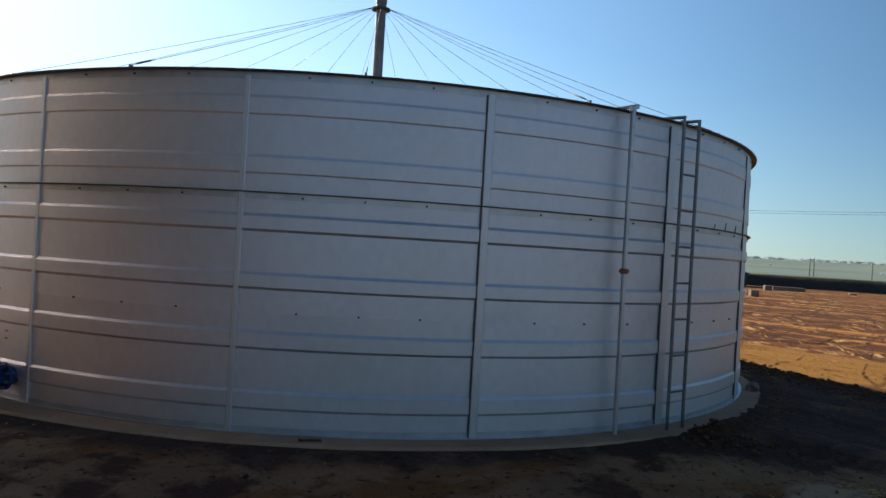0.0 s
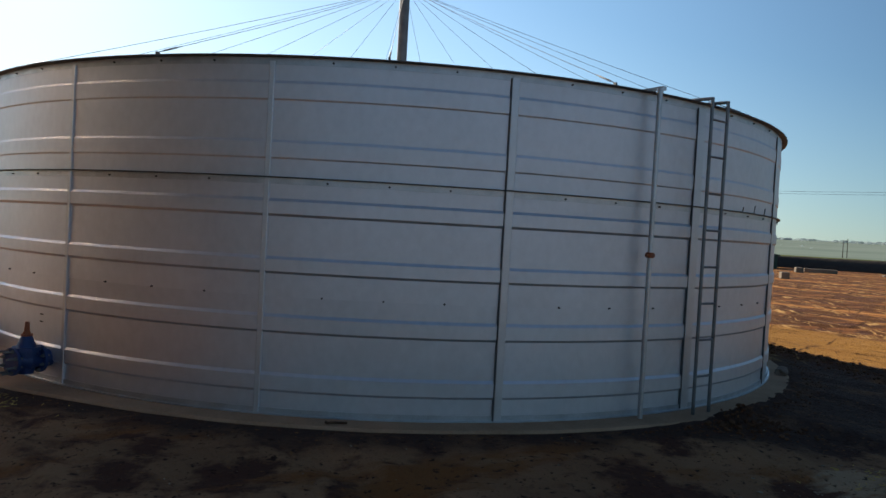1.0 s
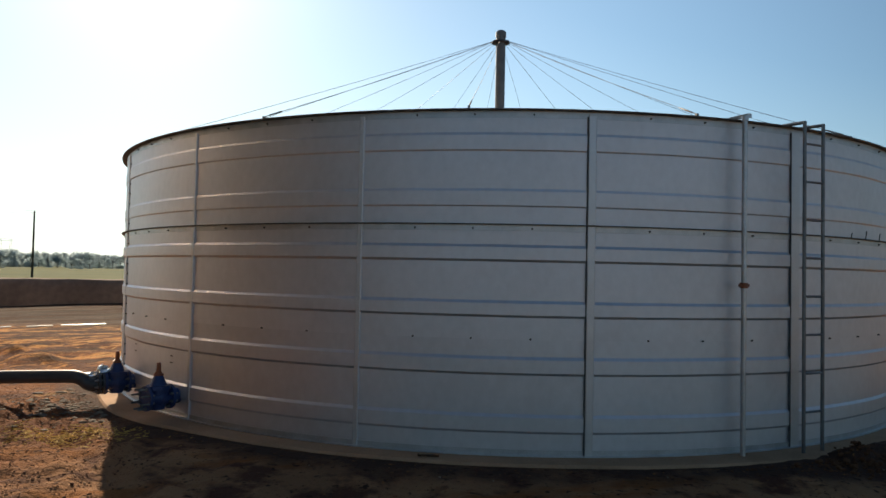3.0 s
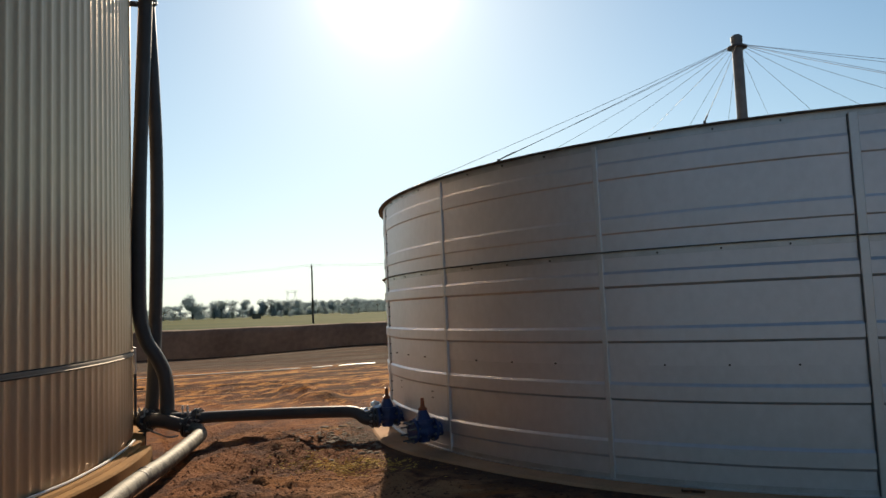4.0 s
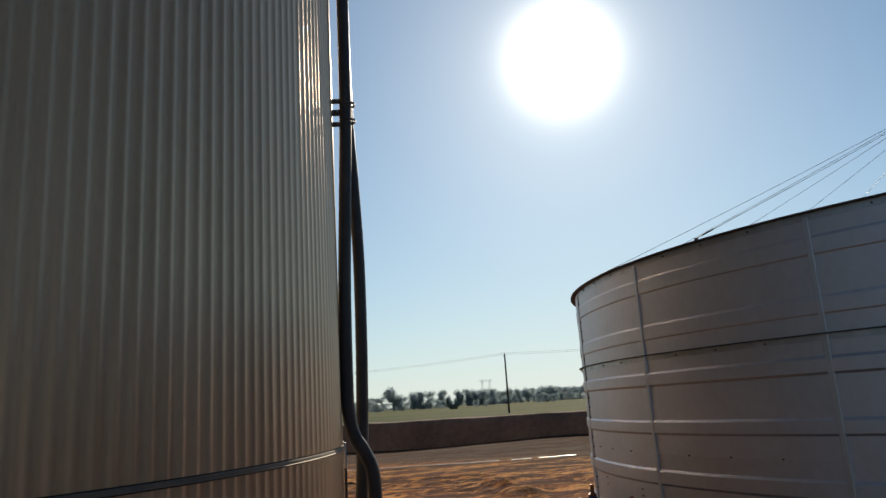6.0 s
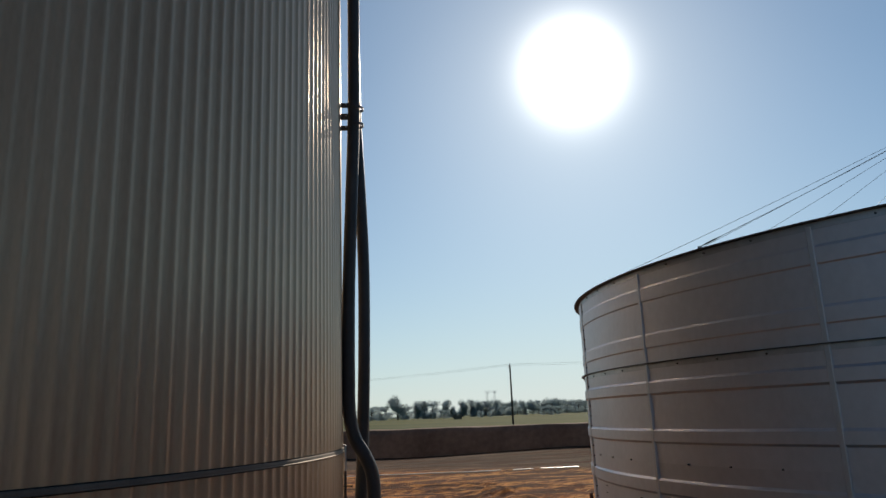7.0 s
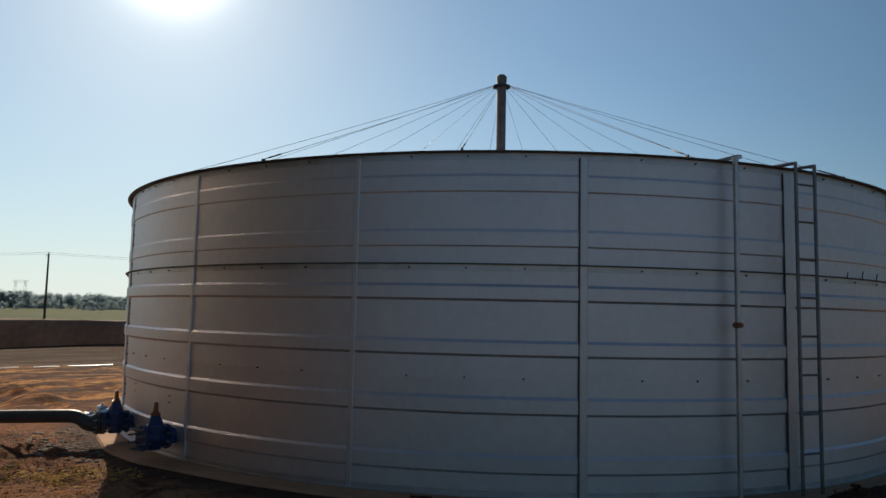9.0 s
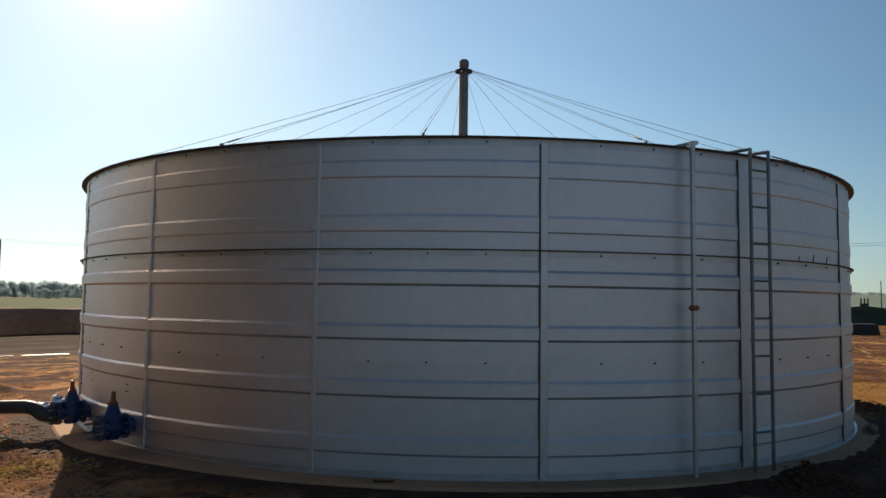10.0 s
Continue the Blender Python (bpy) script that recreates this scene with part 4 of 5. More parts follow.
def build_clad_tank():
    top = 9.6
    tank = thing("clad_tank", "tall round tank in brown-grey ribbed metal cladding", "tank", at=C2)
    low, high = clad_sheet_mesh("cladding_sheet", 0.05, 1.106), clad_sheet_mesh("cladding_sheet", 1.178, top)
    for k in range(RIBS // 4):
        deg = k * 4 * 360 / RIBS
        piece("cladding_sheet", low, tank, pose(0, 0, 0, 0, 0, deg))
        piece("cladding_sheet", high, tank, pose(0, 0, 0, 0, 0, deg))
    bm = bmesh.new()
    lathe(bm, [(R2 - 0.03, 1.118), (R2 - 0.03, 1.166), (R2 + 0.000, 1.166), (R2 + 0.004, 1.160), (R2 + 0.004, 1.132), (R2 + 0.012, 1.122), (R2 + 0.008, 1.118)], 276, centre=C2)
    part("flashing_band", bm, flashing, tank, "brown-grey folded flashing between the cladding rows")
    bm = bmesh.new()
    lathe(bm, [(R2 - 0.05, 1.07), (R2 - 0.05, 1.21), (R2 - 0.034, 1.21), (R2 - 0.034, 1.07)], 276, centre=C2)
    part("gap_strip", bm, bolt_steel, tank, "dark backing behind the flashing gaps")
    bm = bmesh.new()
    lathe(bm, [(R2 - 0.12, 0.0), (R2 - 0.12, top - 0.02), (R2 - 0.09, top - 0.02), (R2 - 0.09, 0.0)], 120, centre=C2)
    part("shell", bm, steel_dark, tank, "steel shell behind the cladding")
    bm = bmesh.new()
    lathe(bm, [(0.02, top + 1.3), (R2 + 0.10, top + 0.04), (R2 + 0.10, top - 0.10), (R2 + 0.06, top - 0.10), (R2 + 0.06, top), (0.02, top + 1.25)], 138, centre=C2)
    part("roof", bm, cladding, tank, "low cone of metal roofing")
    bm = bmesh.new()
    tube(bm, [at2(d, R2 + 0.04 + 0.007 * math.sin(d * 0.33) + 0.004 * math.sin(d * 0.9), 0.086) for d in range(-60, 42, 1)], 0.015, 8)
    part("base_trim", bm, pale_plastic, tank, "pale conduit along the foot of the cladding")


build_clad_tank()
bm = bmesh.new()
lathe(bm, [(R2 - 0.5, -0.4), (R2 - 0.5, 0.07), (R2 + 0.12, 0.07), (R2 + 0.14, 0.05), (R2 + 0.14, -0.4)], 160, centre=C2)
tagged(part("clad_tank_foundation", bm, stained), "tan concrete ring under the clad tank", "foundation", kind="structure")
bm = bmesh.new()
lathe(bm, [(R2 + 0.13, -0.4), (R2 + 0.13, 0.045), (R2 + 0.255, 0.050), (R2 + 0.275, 0.030), (R2 + 0.28, -0.4)], 60, 40.0, 129.0, centre=C2)
tagged(part("clad_tank_apron", bm, stained), "tan concrete apron step beside the clad tank", "apron", kind="structure")


# ---- pipework between the tanks ----
PIPE = 0.074


def flange_pair(root, c, ax, radius=0.15):
    ax = Vector(ax).normalized()
    c = Vector(c)
    side = ax.orthogonal().normalized()
    up = ax.cross(side)
    for s in (-0.022, 0.022):
        bm = bmesh.new()
        tube(bm, [c + ax * (s - 0.013), c + ax * (s + 0.013)], radius, 24)
        part("flange", bm, steel_dark, root, "steel backing flange")
    for k in range(8):
        a = k * math.pi / 4 + 0.3
        q = c + (side * math.cos(a) + up * math.sin(a)) * (radius - 0.028)
        bm = bmesh.new()
        tube(bm, [q - ax * 0.07, q + ax * 0.075], 0.010, 6)
        tube(bm, [q + ax * 0.036, q + ax * 0.055], 0.017, 6)
        tube(bm, [q - ax * 0.055, q - ax * 0.036], 0.017, 6)
        part("bolt", bm, galv_bar, root, "bright flange bolt")


def build_riser(name_label, pts, foot, radius):
    r = thing("riser_pipe", name_label, "pipe", "riser pipes on the clad tank", at=foot)
    bm = bmesh.new()
    tube(bm, smooth_path([Vector(p) + Vector((-0.035, -0.036, 0)) for p in pts], 8), radius, 20)
    part("pipe", bm, hdpe, r)
    return r


build_riser("black plastic riser pipe bending outward near its foot",
                    [(-7.43, -4.71, 9.5), (-7.44, -4.72, 6.81), (-7.45, -4.73, 5.92), (-7.484, -4.766, 4.62), (-7.515, -4.80, 3.36), (-7.525, -4.81, 2.14),
                     (-7.52, -4.80, 1.62), (-7.47, -4.75, 1.29), (-7.375, -4.66, 1.06), (-7.30, -4.58, 0.77), (-7.285, -4.565, 0.27)], (-7.285, -4.565, 0.2), 0.094)
build_riser("straight black plastic riser pipe behind the bent one",
                   [(-7.66, -4.52, 9.5), (-7.645, -4.50, 6.95), (-7.636, -4.49, 6.04), (-7.60, -4.457, 4.97), (-7.575, -4.431, 3.83), (-7.58, -4.437, 2.56),
                    (-7.605, -4.46, 1.32), (-7.62, -4.477, 0.75), (-7.64, -4.50, 0.28)], (-7.64, -4.50, 0.2), 0.088)

manifold = thing("manifold", "black pipe manifold with bolted flanges at the clad tank's outlet", "pipework", at=(-7.3, -4.65, 0.0))
bm = bmesh.new()
tube(bm, [(-7.98, -4.62, 0.235), (-7.70, -4.70, 0.235), (-7.42, -4.74, 0.235)], 0.095, 20)
part("outlet_stub", bm, hdpe, manifold)
flange_pair(manifold, (-7.55, -4.725, 0.235), (0.28, -0.07, 0), 0.15)
bm = bmesh.new()
tube(bm, smooth_path([(-7.44, -4.735, 0.235), (-7.25, -4.735, 0.225), (-7.05, -4.715, 0.19), (-6.87, -4.67, 0.15)], 5), 0.092, 20)
tube(bm, [(-7.285, -4.565, 0.34), (-7.285, -4.60, 0.24), (-7.25, -4.72, 0.22)], 0.085, 16)
tube(bm, [(-7.64, -4.50, 0.34), (-7.64, -4.55, 0.235), (-7.60, -4.70, 0.235)], 0.085, 16)
tube(bm, [(-7.20, -4.66, 0.24), (-7.02, -4.57, 0.245), (-6.92, -4.53, 0.245)], 0.085, 16)
part("tee", bm, hdpe, manifold)
bm = bmesh.new()
tube(bm, smooth_path([(-7.45, -4.86, 0.15), (-7.25, -4.88, 0.10), (-7.05, -4.86, 0.05), (-6.95, -4.80, 0.06)], 5), 0.012, 8)
part("drain_line", bm, galv_bar, manifold, "thin bright drain line")
bm = bmesh.new()
box(bm, pose(-7.42, -4.90, 0.02, 0, 0, 12), 0.03, 0.03, 0.42, 0.003)
box(bm, pose(-7.42, -4.88, 0.125, 0, 0, 12), 0.12, 0.16, 0.02, 0.003)
part("support", bm, pole_wood, manifold, "timber prop under the outlet")
flange_pair(manifold, (-6.90, -4.50, 0.245), (0.9, 0.3, 0.0), 0.125)
for x, y, z in ((-7.03, -4.63, 0.42), (-6.97, -4.605, 0.42), (-6.91, -4.655, 0.36), (-7.60, -4.82, 0.41), (-7.53, -4.80, 0.41)):
    bm = bmesh.new()
    tube(bm, [(x, y, z - 0.28), (x, y, z)], 0.011, 8)
    tube(bm, [(x, y, z - 0.045), (x, y, z - 0.025)], 0.020, 6)
    part("clamp_stud", bm, galv_bar, manifold, "bright threaded clamp stud")

cross = thing("cross_pipe", "black plastic pipe running between the two tanks", "pipe", at=(-5.6, -4.3, 0.0))
v1 = around(-48.3, R1 + 0.39, 0.225)
bm = bmesh.new()
tube(bm, smooth_path([(-6.92, -4.51, 0.240), (-6.54, -4.37, 0.252), (-5.65, -4.20, 0.282), (-4.93, -4.09, 0.300), (-4.76, -4.072, 0.298), (-4.67, -4.066, 0.268),
                      (-4.615, -4.062, 0.226), (-4.56, -4.052, 0.212), tuple(v1)], 6), PIPE, 20)
part("pipe", bm, hdpe, cross)
flange_pair(cross, around(-48.3, R1 + 0.375, 0.225), around(-48.3, 1.0), 0.125)

rng = random.Random(8)
bm = bmesh.new()
for p, r in (((-4.60, -3.98, 0.300), 0.070), ((-4.48, -3.94, 0.335), 0.072), ((-4.69, -4.00, 0.262), 0.056), ((-4.53, -3.92, 0.385), 0.05), ((-4.42, -3.90, 0.36), 0.05)):
    made = bmesh.ops.create_icosphere(bm, subdivisions=2, radius=r, matrix=Matrix.Translation(p) @ Matrix.Diagonal((1.3, 1.0, 0.75, 1)))
    for v in made["verts"]:
        v.co += Vector((rng.uniform(-1, 1), rng.uniform(-1, 1), rng.uniform(-1, 1))) * r * 0.28
part("foil_wrap", bm, foil, cross, "crumpled silver wrapping at the joint", smooth=None)

bm = bmesh.new()
box(bm, pose(-9.38, -3.10, -0.05, 0, 0, 137), 1.25, 0.30, 0.22, 0.02)
tagged(part("concrete_slab", bm, stained), "small sunlit tan concrete slab behind the riser feet", "slab")

drain = thing("delivery_pipe", "silver-grey steel pipe lying along the soil", "pipe", at=(-5.6, -6.6, 0.0))
bm = bmesh.new()
pp = [(-6.90, -4.66, 0.13), (-6.79, -4.63, 0.10), (-6.69, -4.69, 0.075), (-6.58, -4.86, 0.060), (-5.90, -6.03, 0.045), (-5.40, -6.98, 0.045), (-4.55, -8.45, 0.03), (-3.00, -11.13, 0.02), (-1.80, -13.20, 0.015)]
tube(bm, smooth_path(pp, 7), 0.090, 24)
part("pipe", bm, stainless, drain)
for t in (0.25, 0.31, 0.82):
    a, b = Vector((-5.93, -6.05, 0.055)), Vector((-4.55, -8.45, 0.03))
    c = a.lerp(b, t)
    d = (b - a).normalized()
    bm = bmesh.new()
    tube(bm, [c - d * 0.006, c + d * 0.006], 0.093, 24)
    part("weld_seam", bm, steel_dark, drain, "dark weld bead")
flange_pair(drain, (-6.90, -4.665, 0.15), (0.9, 0.15, -0.15), 0.135)

brk = thing("pipe_bracket", "bolted steel bracket holding the riser pipes to the cladding", "bracket", at=(-7.6, -4.85, 6.1))
for z, n in ((6.32, 1), (6.13, 2), (5.94, 1)):
    bm = bmesh.new()
    a, b = Vector((-7.78, -5.02, z)), Vector((-7.47, -4.74, z))
    ang = math.degrees(math.atan2(b.y - a.y, b.x - a.x))
    c = (a + b) / 2
    box(bm, pose(c.x, c.y, c.z, 0, 0, ang), 0.40, 0.05, 0.04 + 0.025 * n, 0.004)
    arm = part("arm", bm, steel_dark, brk)
    for s in (0.3, 0.5, 0.7):
        q = a.lerp(b, s)
        bm = bmesh.new()
        tube(bm, [q + Vector((0.02, -0.05, 0)), q + Vector((-0.02, 0.05, 0))], 0.011, 6)
        part("bolt", bm, galv_bar, arm)
for z in (6.25, 5.98):
    bm = bmesh.new()
    lathe(bm, [(0.102, -0.02), (0.110, -0.02), (0.110, 0.02), (0.102, 0.02)], 24, centre=(-7.45, -4.73, z))
    part("clamp_band", bm, steel_dark, brk)

cond = thing("conduit", "pale upright conduit with a small dark tap on the cladding", "conduit", at=(-7.60, -4.88, 0.2))
bm = bmesh.new()
tube(bm, [(-7.60, -4.885, 0.62), (-7.60, -4.885, 1.20), (-7.66, -4.95, 1.23)], 0.018, 8)
part("pipe", bm, pale_plastic, cond)
bm = bmesh.new()
tube(bm, [(-7.60, -4.885, 0.30), (-7.60, -4.885, 0.86)], 0.019, 10)
box(bm, pose(-7.58, -4.885, 0.66, 0, 0, 20), 0.20, 0.025, 0.02, 0.004)
part("tap", bm, steel_dark, cond)


# ---- power line, pylons, shed and blocks ----
def build_pole(x, y, h, label="tarred timber power pole in the field"):
    p = thing("power_pole", label, "pole", "power poles", at=(x, y, GROUND))
    bm = bmesh.new()
    tube(bm, [(x, y, GROUND - 0.3), (x, y, h)], [0.15, 0.10], 10)
    part("post", bm, pole_wood, p)
    bm = bmesh.new()
    tube(bm, [(x, y, h), (x, y, h + 0.22)], [0.05, 0.03], 8)
    part("insulator", bm, pale_plastic, p)
    bm = bmesh.new()
    tube(bm, [(x - 0.35, y, h - 0.35), (x + 0.1, y, h - 0.35)], 0.03, 6)
    arm = part("crossarm", bm, pole_wood, p)
    bm = bmesh.new()
    tube(bm, [(x - 0.3, y, h - 0.34), (x - 0.3, y, h - 0.13)], [0.05, 0.03], 8)
    part("insulator", bm, pale_plastic, arm)


LINE = [(-150, 86, 10.4), (-57.95, 73.6, 8.2), (15, 62, 7.2), (75, 33, 9.0), (120, -10, 8.0)]
for x, y, h in LINE:
    build_pole(x, y, h)
for dz in (0.12, -0.10):
    for (xa, ya, ha), (xb, yb, hb) in zip(LINE, LINE[1:]):
        a, b = Vector((xa, ya, ha + dz)), Vector((xb, yb, hb + dz))
        bm = bmesh.new()
        tube(bm, [a.lerp(b, k / 16) - Vector((0, 0, 1.0 * 4 * k / 16 * (1 - k / 16))) for k in range(17)], 0.011, 5)
        tagged(part("power_wire", bm, steel_dark), "thin sagging overhead wire between poles", "wire", "overhead wires")


def polar(az, d, z=0.0):
    a = radians(az)
    return Vector((d * math.sin(a), d * math.cos(a) - 12, z))


for az, d, h in ((35.28, 290, 6.9), (35.02, 300, 6.6), (38.85, 300, 6.2), (29.25, 215, 7.8)):
    p = polar(az, d)
    build_pole(p.x, p.y, h, "distant power pole beyond the far bank")


def build_pylon(az, d, h):
    p0 = polar(az, d, GROUND)
    py = thing("pylon", "distant grey lattice power pylon", "pylon", "pylons", at=p0)
    side = Vector((math.cos(radians(az)), -math.sin(radians(az)), 0))
    for s in (-1, 1):
        bm = bmesh.new()
        for q in (-1, 1):
            tube(bm, [p0 + side * (s * 3.6 + q * 1.6), p0 + side * (s * 3.6 + q * 0.5) + Vector((0, 0, h))], 0.13, 4)
        for k in range(7):
            za, zb = h * k / 7, h * (k + 1) / 7
            q = -1 if k % 2 else 1
            tube(bm, [p0 + side * (s * 3.6 + q * (1.6 - 1.1 * k / 7)) + Vector((0, 0, za)), p0 + side * (s * 3.6 - q * (1.6 - 1.1 * (k + 1) / 7)) + Vector((0, 0, zb))], 0.08, 4)
        part("leg", bm, galv_bar, py)
    bm = bmesh.new()
    for z in (h, h - 1.6):
        tube(bm, [p0 + side * -6.2 + Vector((0, 0, z)), p0 + side * 6.2 + Vector((0, 0, z))], 0.14, 4)
    part("crossarm", bm, galv_bar, py)


build_pylon(-35.75, 700, 22.5)
build_pylon(-41.4, 900, 19)


def build_shed():
    c = polar(28.31, 72, GROUND)
    sh = thing("shed", "low dark-green sheeted shed with three short chimneys", "shed", at=c)
    m = Matrix.Translation(c) @ pose(0, 0, 0, 0, 0, -28.31)
    bm = bmesh.new()
    box(bm, m @ Matrix.Translation((0, 0, 0.60)), 5.6, 4.6, 1.2, 0.03)
    part("wall", bm, shed_green, sh)
    bm = bmesh.new()
    gable = ((-3.0, 1.26), (0, 1.58), (3.0, 1.26), (3.0, 1.16), (-3.0, 1.16))
    vs = [bm.verts.new(m @ Vector((x, y, z))) for y in (-2.5, 2.5) for x, z in gable]
    for k in range(5):
        bm.faces.new((vs[k], vs[(k + 1) % 5], vs[5 + (k + 1) % 5], vs[5 + k]))
    bm.faces.new(vs[:5])
    bm.faces.new(vs[5:])
    roof = part("roof", bm, shed_green, sh)
    bm = bmesh.new()
    box(bm, m @ Matrix.Translation((0, -1.9, 1.66)), 0.66, 0.34, 0.26, 0.02)
    part("chimney_base", bm, shed_green, roof)
    for x in (-0.24, 0.02, 0.26):
        bm = bmesh.new()
        tube(bm, [m @ Vector((x, -1.9, 1.70)), m @ Vector((x, -1.9, 2.24))], 0.065, 8)
        part("chimney", bm, steel_dark, roof)


build_shed()


spoil = [polar(az, d) for az, d in ((25.2, 44.5), (26.6, 45.2), (28.2, 45.6), (29.3, 46.0))]
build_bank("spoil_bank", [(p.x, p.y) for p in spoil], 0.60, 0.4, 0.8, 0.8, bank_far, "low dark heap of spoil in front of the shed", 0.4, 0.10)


def build_block(az, d, w, h, label):
    c = polar(az, d, GROUND)
    bm = bmesh.new()
    box(bm, Matrix.Translation(c + Vector((0, 0, h / 2 - 0.02))) @ pose(0, 0, 0, 0, 0, -az + 8), w, 1.0, h, 0.04)
    tagged(part("concrete_block", bm, block_concrete), label, "block", "concrete blocks in the yard")


def build_hut(az, d):
    c = polar(az, d, GROUND)
    hut = thing("field_hut", "small grey flat-roofed hut out in the field", "hut", at=c)
    m = Matrix.Translation(c) @ pose(0, 0, 0, 0, 0, -az)
    bm = bmesh.new()
    box(bm, m @ Matrix.Translation((0, 0, 0.8)), 3.0, 2.4, 1.6, 0.03)
    part("wall", bm, block_concrete, hut)
    bm = bmesh.new()
    box(bm, m @ Matrix.Translation((0, 0, 1.66)), 3.4, 2.8, 0.12, 0.02)
    part("roof", bm, steel_dark, hut)


build_hut(-38.4, 260)
build_block(30.93, 47, 0.45, 0.42, "short pale concrete block standing on the yard")
build_block(32.0, 63, 0.55, 0.42, "pale concrete block at the end of a long one")
build_block(33.35, 65, 2.4, 0.34, "long grey concrete block lying on the yard")
build_block(37.4, 66, 0.5, 0.16, "low concrete block half buried in soil")


# ---- trees along the far edge of the field ----
def build_tree(seed, h, wide):
    rng = random.Random(seed)
    t = thing("tree", "broad grey-green tree beyond the field, haze painted into its leaves", "tree", "trees beyond the field")
    bm = bmesh.new()
    tube(bm, [(0, 0, -0.3), (0.05 * h * rng.uniform(-1, 1), 0, h * 0.3), (0, 0.04 * h, h * 0.7)], [0.035 * h, 0.025 * h, 0.008 * h], 8)
    for k in range(6):
        a, z = rng.uniform(0, 6.28), h * rng.uniform(0.22, 0.5)
        e = Vector((math.cos(a) * wide * 0.7, math.sin(a) * wide * 0.7, z + h * rng.uniform(0.12, 0.3)))
        tube(bm, [(0, 0, z), (e.x * 0.5, e.y * 0.5, z + (e.z - z) * 0.4), e], [0.014 * h, 0.010 * h, 0.004 * h], 5)
    part("trunk", bm, bark, t)
    verts, faces = [], []
    lobes = [(Vector((rng.uniform(-1, 1) * wide * 0.7, rng.uniform(-1, 1) * wide * 0.7, h * rng.uniform(0.10, 0.80))), rng.uniform(0.13, 0.23) * h) for _ in range(17)]
    for _ in range(1700):
        c, r = rng.choice(lobes)
        d = Vector((rng.gauss(0, 1), rng.gauss(0, 1), rng.gauss(0, 0.75))).normalized() * r * rng.uniform(0.45, 1.08)
        p = c + d
        p.z = max(p.z, h * 0.02)
        s = h * rng.uniform(0.018, 0.040)
        u = Vector((rng.gauss(0, 1), rng.gauss(0, 1), rng.gauss(0, 1))).normalized()
        w = u.orthogonal().normalized()
        n0 = len(verts)
        x = u.cross(w)
        verts.extend([p + u * s, p + w * s, p - u * s * 0.8, p - w * s * 0.9, p + x * s * 0.5])
        faces.extend([(n0, n0 + 1, n0 + 4), (n0 + 1, n0 + 2, n0 + 4), (n0 + 2, n0 + 3, n0 + 4), (n0 + 3, n0, n0 + 4), (n0 + 3, n0 + 2, n0 + 1, n0)])
    me = bpy.data.meshes.new("crown")
    me.from_pydata([tuple(v) for v in verts], [], faces)
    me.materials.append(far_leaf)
    ob = new("crown", me)
    ob.parent = t
    return t


def build_trees():
    kinds = [build_tree(s, 10.0, w) for s, w in ((1, 3.9), (2, 2.6), (3, 4.4), (4, 2.0), (5, 5.4))]
    rng = random.Random(12)
    spots = [(-43.04, 400, 1.38, 0), (-42.45, 405, 0.80, 2), (-47.0, 420, 1.05, 0), (-45.9, 430, 0.80, 2), (-45.1, 430, 0.98, 4), (-44.3, 440, 0.85, 2),
             (-41.5, 410, 0.98, 3), (-41.0, 415, 1.10, 1), (-40.4, 420, 1.05, 2), (-39.45, 380, 0.52, 4), (-39.2, 430, 1.06, 1), (-38.75, 430, 0.72, 3), (-37.95, 440, 1.12, 3),
             (-37.25, 440, 1.06, 1), (-36.75, 450, 1.02, 3), (-40.2, 340, 0.42, 3), (-31.7, 330, 0.38, 4), (-31.15, 330, 0.45, 2), (-30.55, 335, 0.38, 4), (-36.6, 320, 0.30, 4), (-35.9, 320, 0.24, 2)]
    az = -36.4
    while az < -22:
        spots.append((az, rng.uniform(440, 480), rng.uniform(0.80, 1.12), rng.choice((0, 2, 4))))
        az += rng.uniform(0.30, 0.62)
    az = -64.0
    while az < -24:
        tall = 0.66 if az < -37 else 0.86
        spots.append((az, rng.uniform(560, 680), tall * rng.uniform(0.85, 1.25), rng.choice((0, 2, 4))))
        az += rng.uniform(0.35, 0.70) * (0.7 + 0.3 * tall)
    used = set()
    for az, d, s, k in spots:
        p = polar(az, d, GROUND)
        m = Matrix.LocRotScale(p, Euler((0, 0, rng.uniform(0, 6.28))), (s, s, s * rng.uniform(0.9, 1.1)))
        if k not in used:
            used.add(k)
            kinds[k].matrix_basis = m
        else:
            c = copy_thing(kinds[k], m)
            c.matrix_basis = m


build_trees()


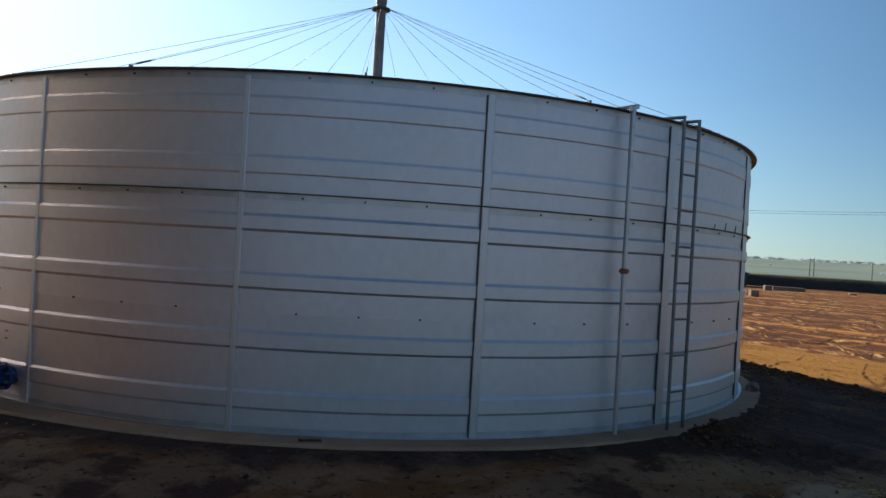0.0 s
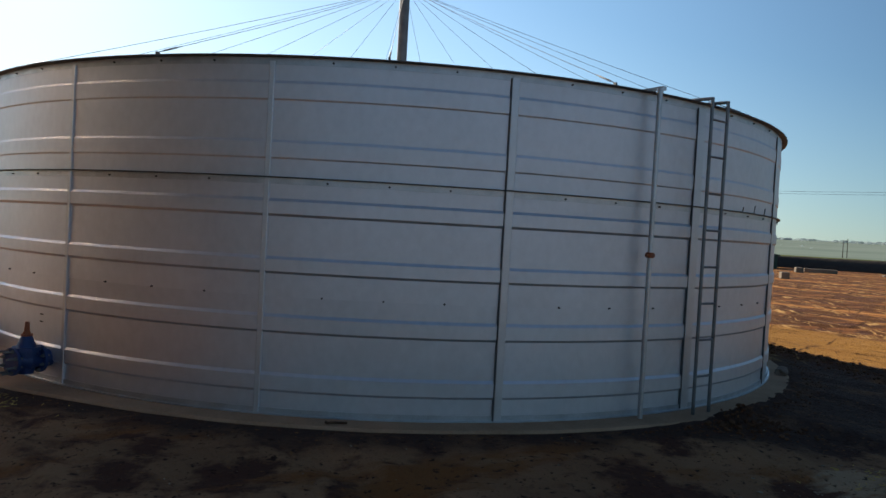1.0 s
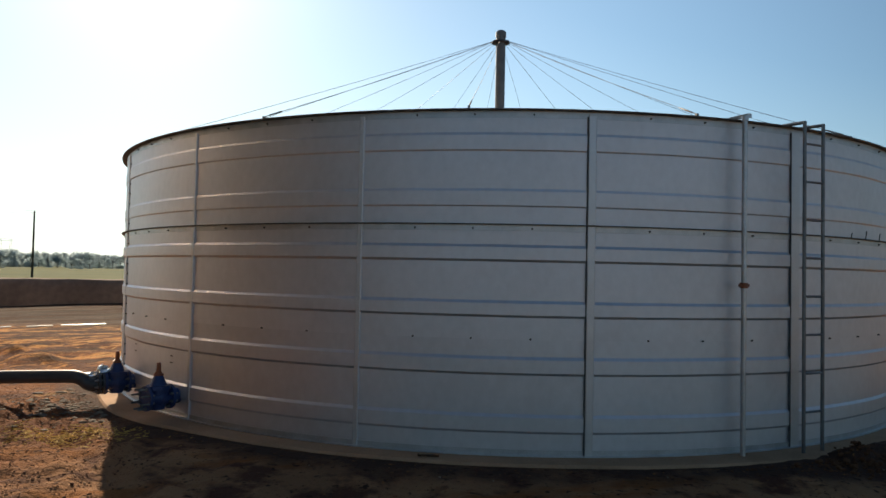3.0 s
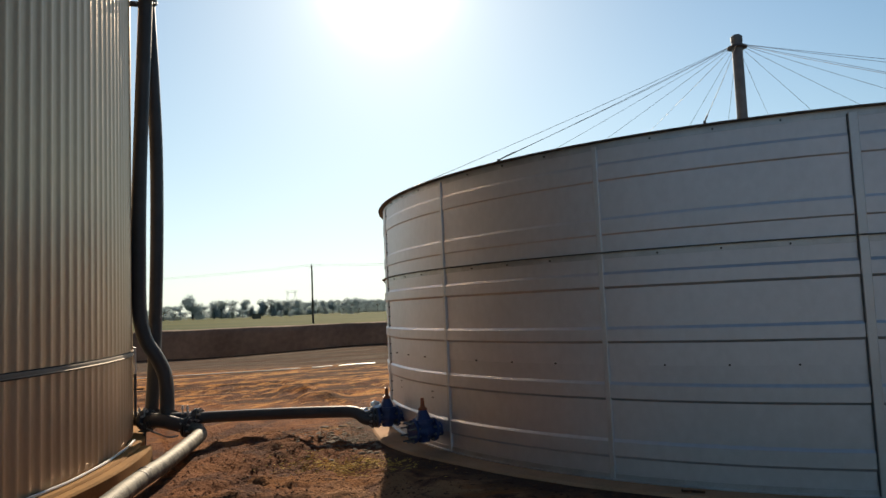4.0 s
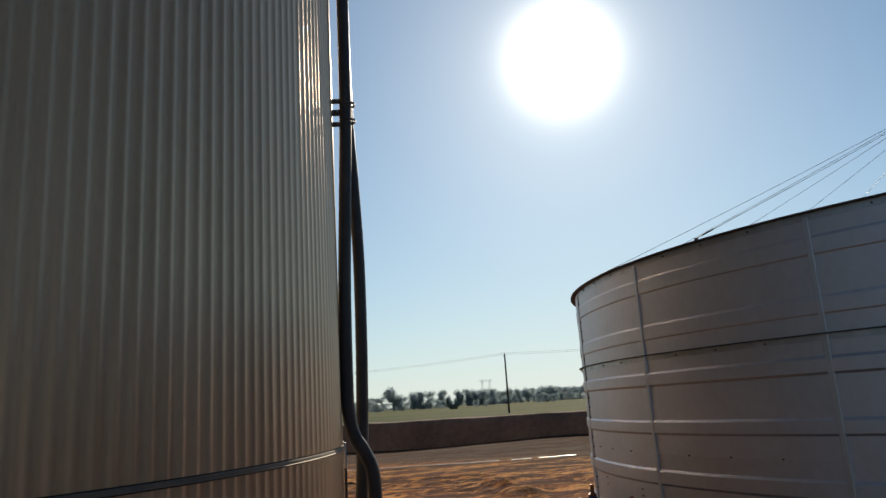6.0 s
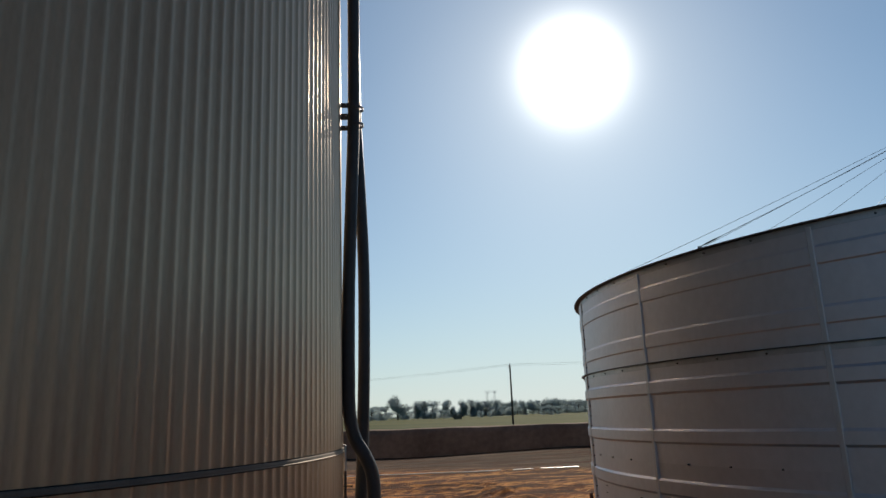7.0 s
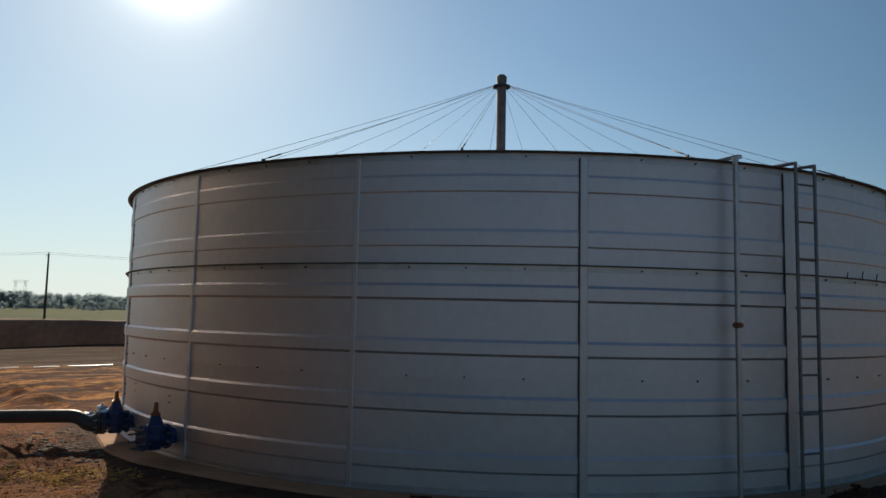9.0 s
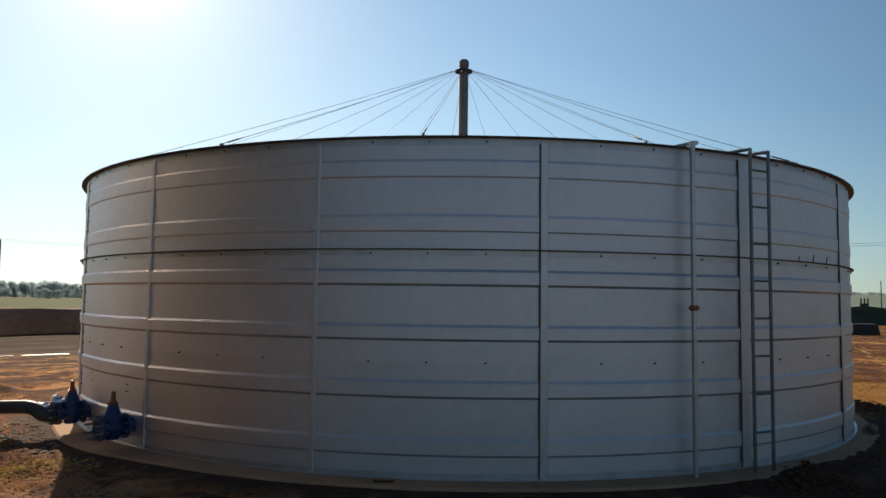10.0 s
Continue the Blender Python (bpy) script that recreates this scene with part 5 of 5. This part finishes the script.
# ---- loose soil, stones and straw ----
def scatter(name, material, label, category, count, spread, sizes, seed, flat=0.7, sink=0.25):
    rng = random.Random(seed)
    verts, faces = [], []
    ico = bmesh.new()
    bmesh.ops.create_icosphere(ico, subdivisions=1, radius=1)
    iv = [v.co.copy() for v in ico.verts]
    fi = [[v.index for v in f.verts] for f in ico.faces]
    ico.free()
    for _ in range(count):
        x, y = spread(rng)
        if math.hypot(x, y) < R1 + 0.42 or math.hypot(x - C2.x, y - C2.y) < R2 + 0.6:
            continue
        s = sizes[0] * (sizes[1] / sizes[0]) ** (rng.random() ** 2)
        z = ground_height(x, y)
        turn = Euler((rng.uniform(0, 6), rng.uniform(0, 6), rng.uniform(0, 6))).to_matrix()
        st = Vector((rng.uniform(0.7, 1.4), rng.uniform(0.7, 1.2), rng.uniform(0.6, 1.0)))
        n0 = len(verts)
        for v in iv:
            w = turn @ (v * rng.uniform(0.75, 1.15) * st)
            verts.append((x + w.x * s, y + w.y * s, z + w.z * s * flat + s * (flat - sink)))
        faces.extend([tuple(n0 + k for k in f) for f in fi])
    me = bpy.data.meshes.new(name)
    me.from_pydata(verts, [], faces)
    me.materials.append(material)
    tagged(new(name, me), label, category, kind="stuff")


def wide_spread(rng):
    while True:
        x, y = rng.uniform(-13, 9.5), rng.uniform(-10.2, 7.5)
        if rng.random() < 0.35 + 0.65 * max(0, noise.noise((x * 0.7, y * 0.7, 5.0))) * 2:
            return x, y


def row_spread(rng):
    t = rng.random()
    if rng.random() < 0.6:
        return 6.25 + 0.75 * t + rng.gauss(0, 0.22), 0.2 - 3.6 * t + rng.gauss(0, 0.22)
    if rng.random() < 0.5:
        return 7.0 + 1.6 * t + rng.gauss(0, 0.24), -3.4 - 3.1 * t + rng.gauss(0, 0.24)
    return 3.2 + rng.gauss(0, 0.26), -5.46 + rng.gauss(0, 0.12)


def crossing_spread(rng):
    a, b = ((-5.2, -5.2), (-4.3, -6.8))[rng.random() < 0.5]
    return a + rng.gauss(0, 1.0), b + rng.gauss(0, 0.7)


scatter("soil_clods", clod_soil, "loose red-brown clods strewn over the soil", "clods", 2200, wide_spread, (0.005, 0.016), 21, 0.55)
scatter("soil_windrow", clod_soil, "ridge of loose dark clods beside the tank", "clods", 1700, row_spread, (0.008, 0.036), 22)
scatter("soil_lumps", clod_soil, "lumps of turned soil near the pipe crossing", "clods", 1000, crossing_spread, (0.005, 0.018), 23, 0.55)
def rubble_spread(rng):
    t = rng.random()
    return -5.3 + 0.95 * t + rng.gauss(0, 0.30), -3.75 - 0.95 * t + rng.gauss(0, 0.30)


def crumb_spread(rng):
    if rng.random() < 0.7:
        return rng.uniform(-8.5, -2.0), rng.uniform(-9.0, 1.5)
    return rng.uniform(-3.0, 8.0), rng.uniform(-9.2, -6.0)


scatter("soil_crumbs", clod_soil, "fine crumbs of dry soil over the yard", "clods", 4500, crumb_spread, (0.004, 0.011), 25, 0.5)
def ring_spread(rng):
    p = around(rng.uniform(18, 105), R1 + 0.43 + abs(rng.gauss(0, 0.13)))
    return p.x, p.y


scatter("soil_spill", clod_soil, "crumbled soil heaped along the concrete ring", "clods", 700, ring_spread, (0.006, 0.022), 28, 0.6)


def near_spread(rng):
    return rng.uniform(-7.4, -3.0), rng.uniform(-8.2, -3.4)


scatter("soil_grit", clod_soil, "small crumbled clods between the two tanks", "clods", 6000, near_spread, (0.005, 0.016), 27, 0.45)
def crust_spread(rng):
    return 3.5 + rng.gauss(0, 0.55), -6.95 + rng.gauss(0, 0.28)


scatter("pale_crust", stone, "broken pale crust and chips on the trodden soil", "chips", 150, crust_spread, (0.008, 0.030), 29, 0.22, 0.1)
scatter("rubble", rubble_stone, "broken grey rubble beside the valve", "rubble", 330, rubble_spread, (0.014, 0.060), 26, 0.32)
scatter("pale_stones", stone, "small pale stones lying on the soil", "stones", 1100, wide_spread, (0.004, 0.014), 24)


def build_straw():
    rng = random.Random(31)
    bm = bmesh.new()
    for _ in range(1100):
        if rng.random() < 0.88:
            x, y = -4.10 + rng.gauss(0, 0.36), -5.38 + rng.gauss(0, 0.17)
        else:
            x, y = 3.9 + rng.gauss(0, 0.35), -6.7 + rng.gauss(0, 0.15)
        z = ground_height(x, y) + 0.012
        a, n = rng.uniform(0, 6.28), rng.uniform(0.015, 0.06)
        d = Vector((math.cos(a), math.sin(a), rng.uniform(-0.05, 0.18))) * n
        tube(bm, [(x, y, z), Vector((x, y, z)) + d], 0.0025, 3, False)
    tagged(part("straw", bm, straw, smooth=None), "scattered dry yellow straw on the soil", "straw", kind="stuff")


build_straw()
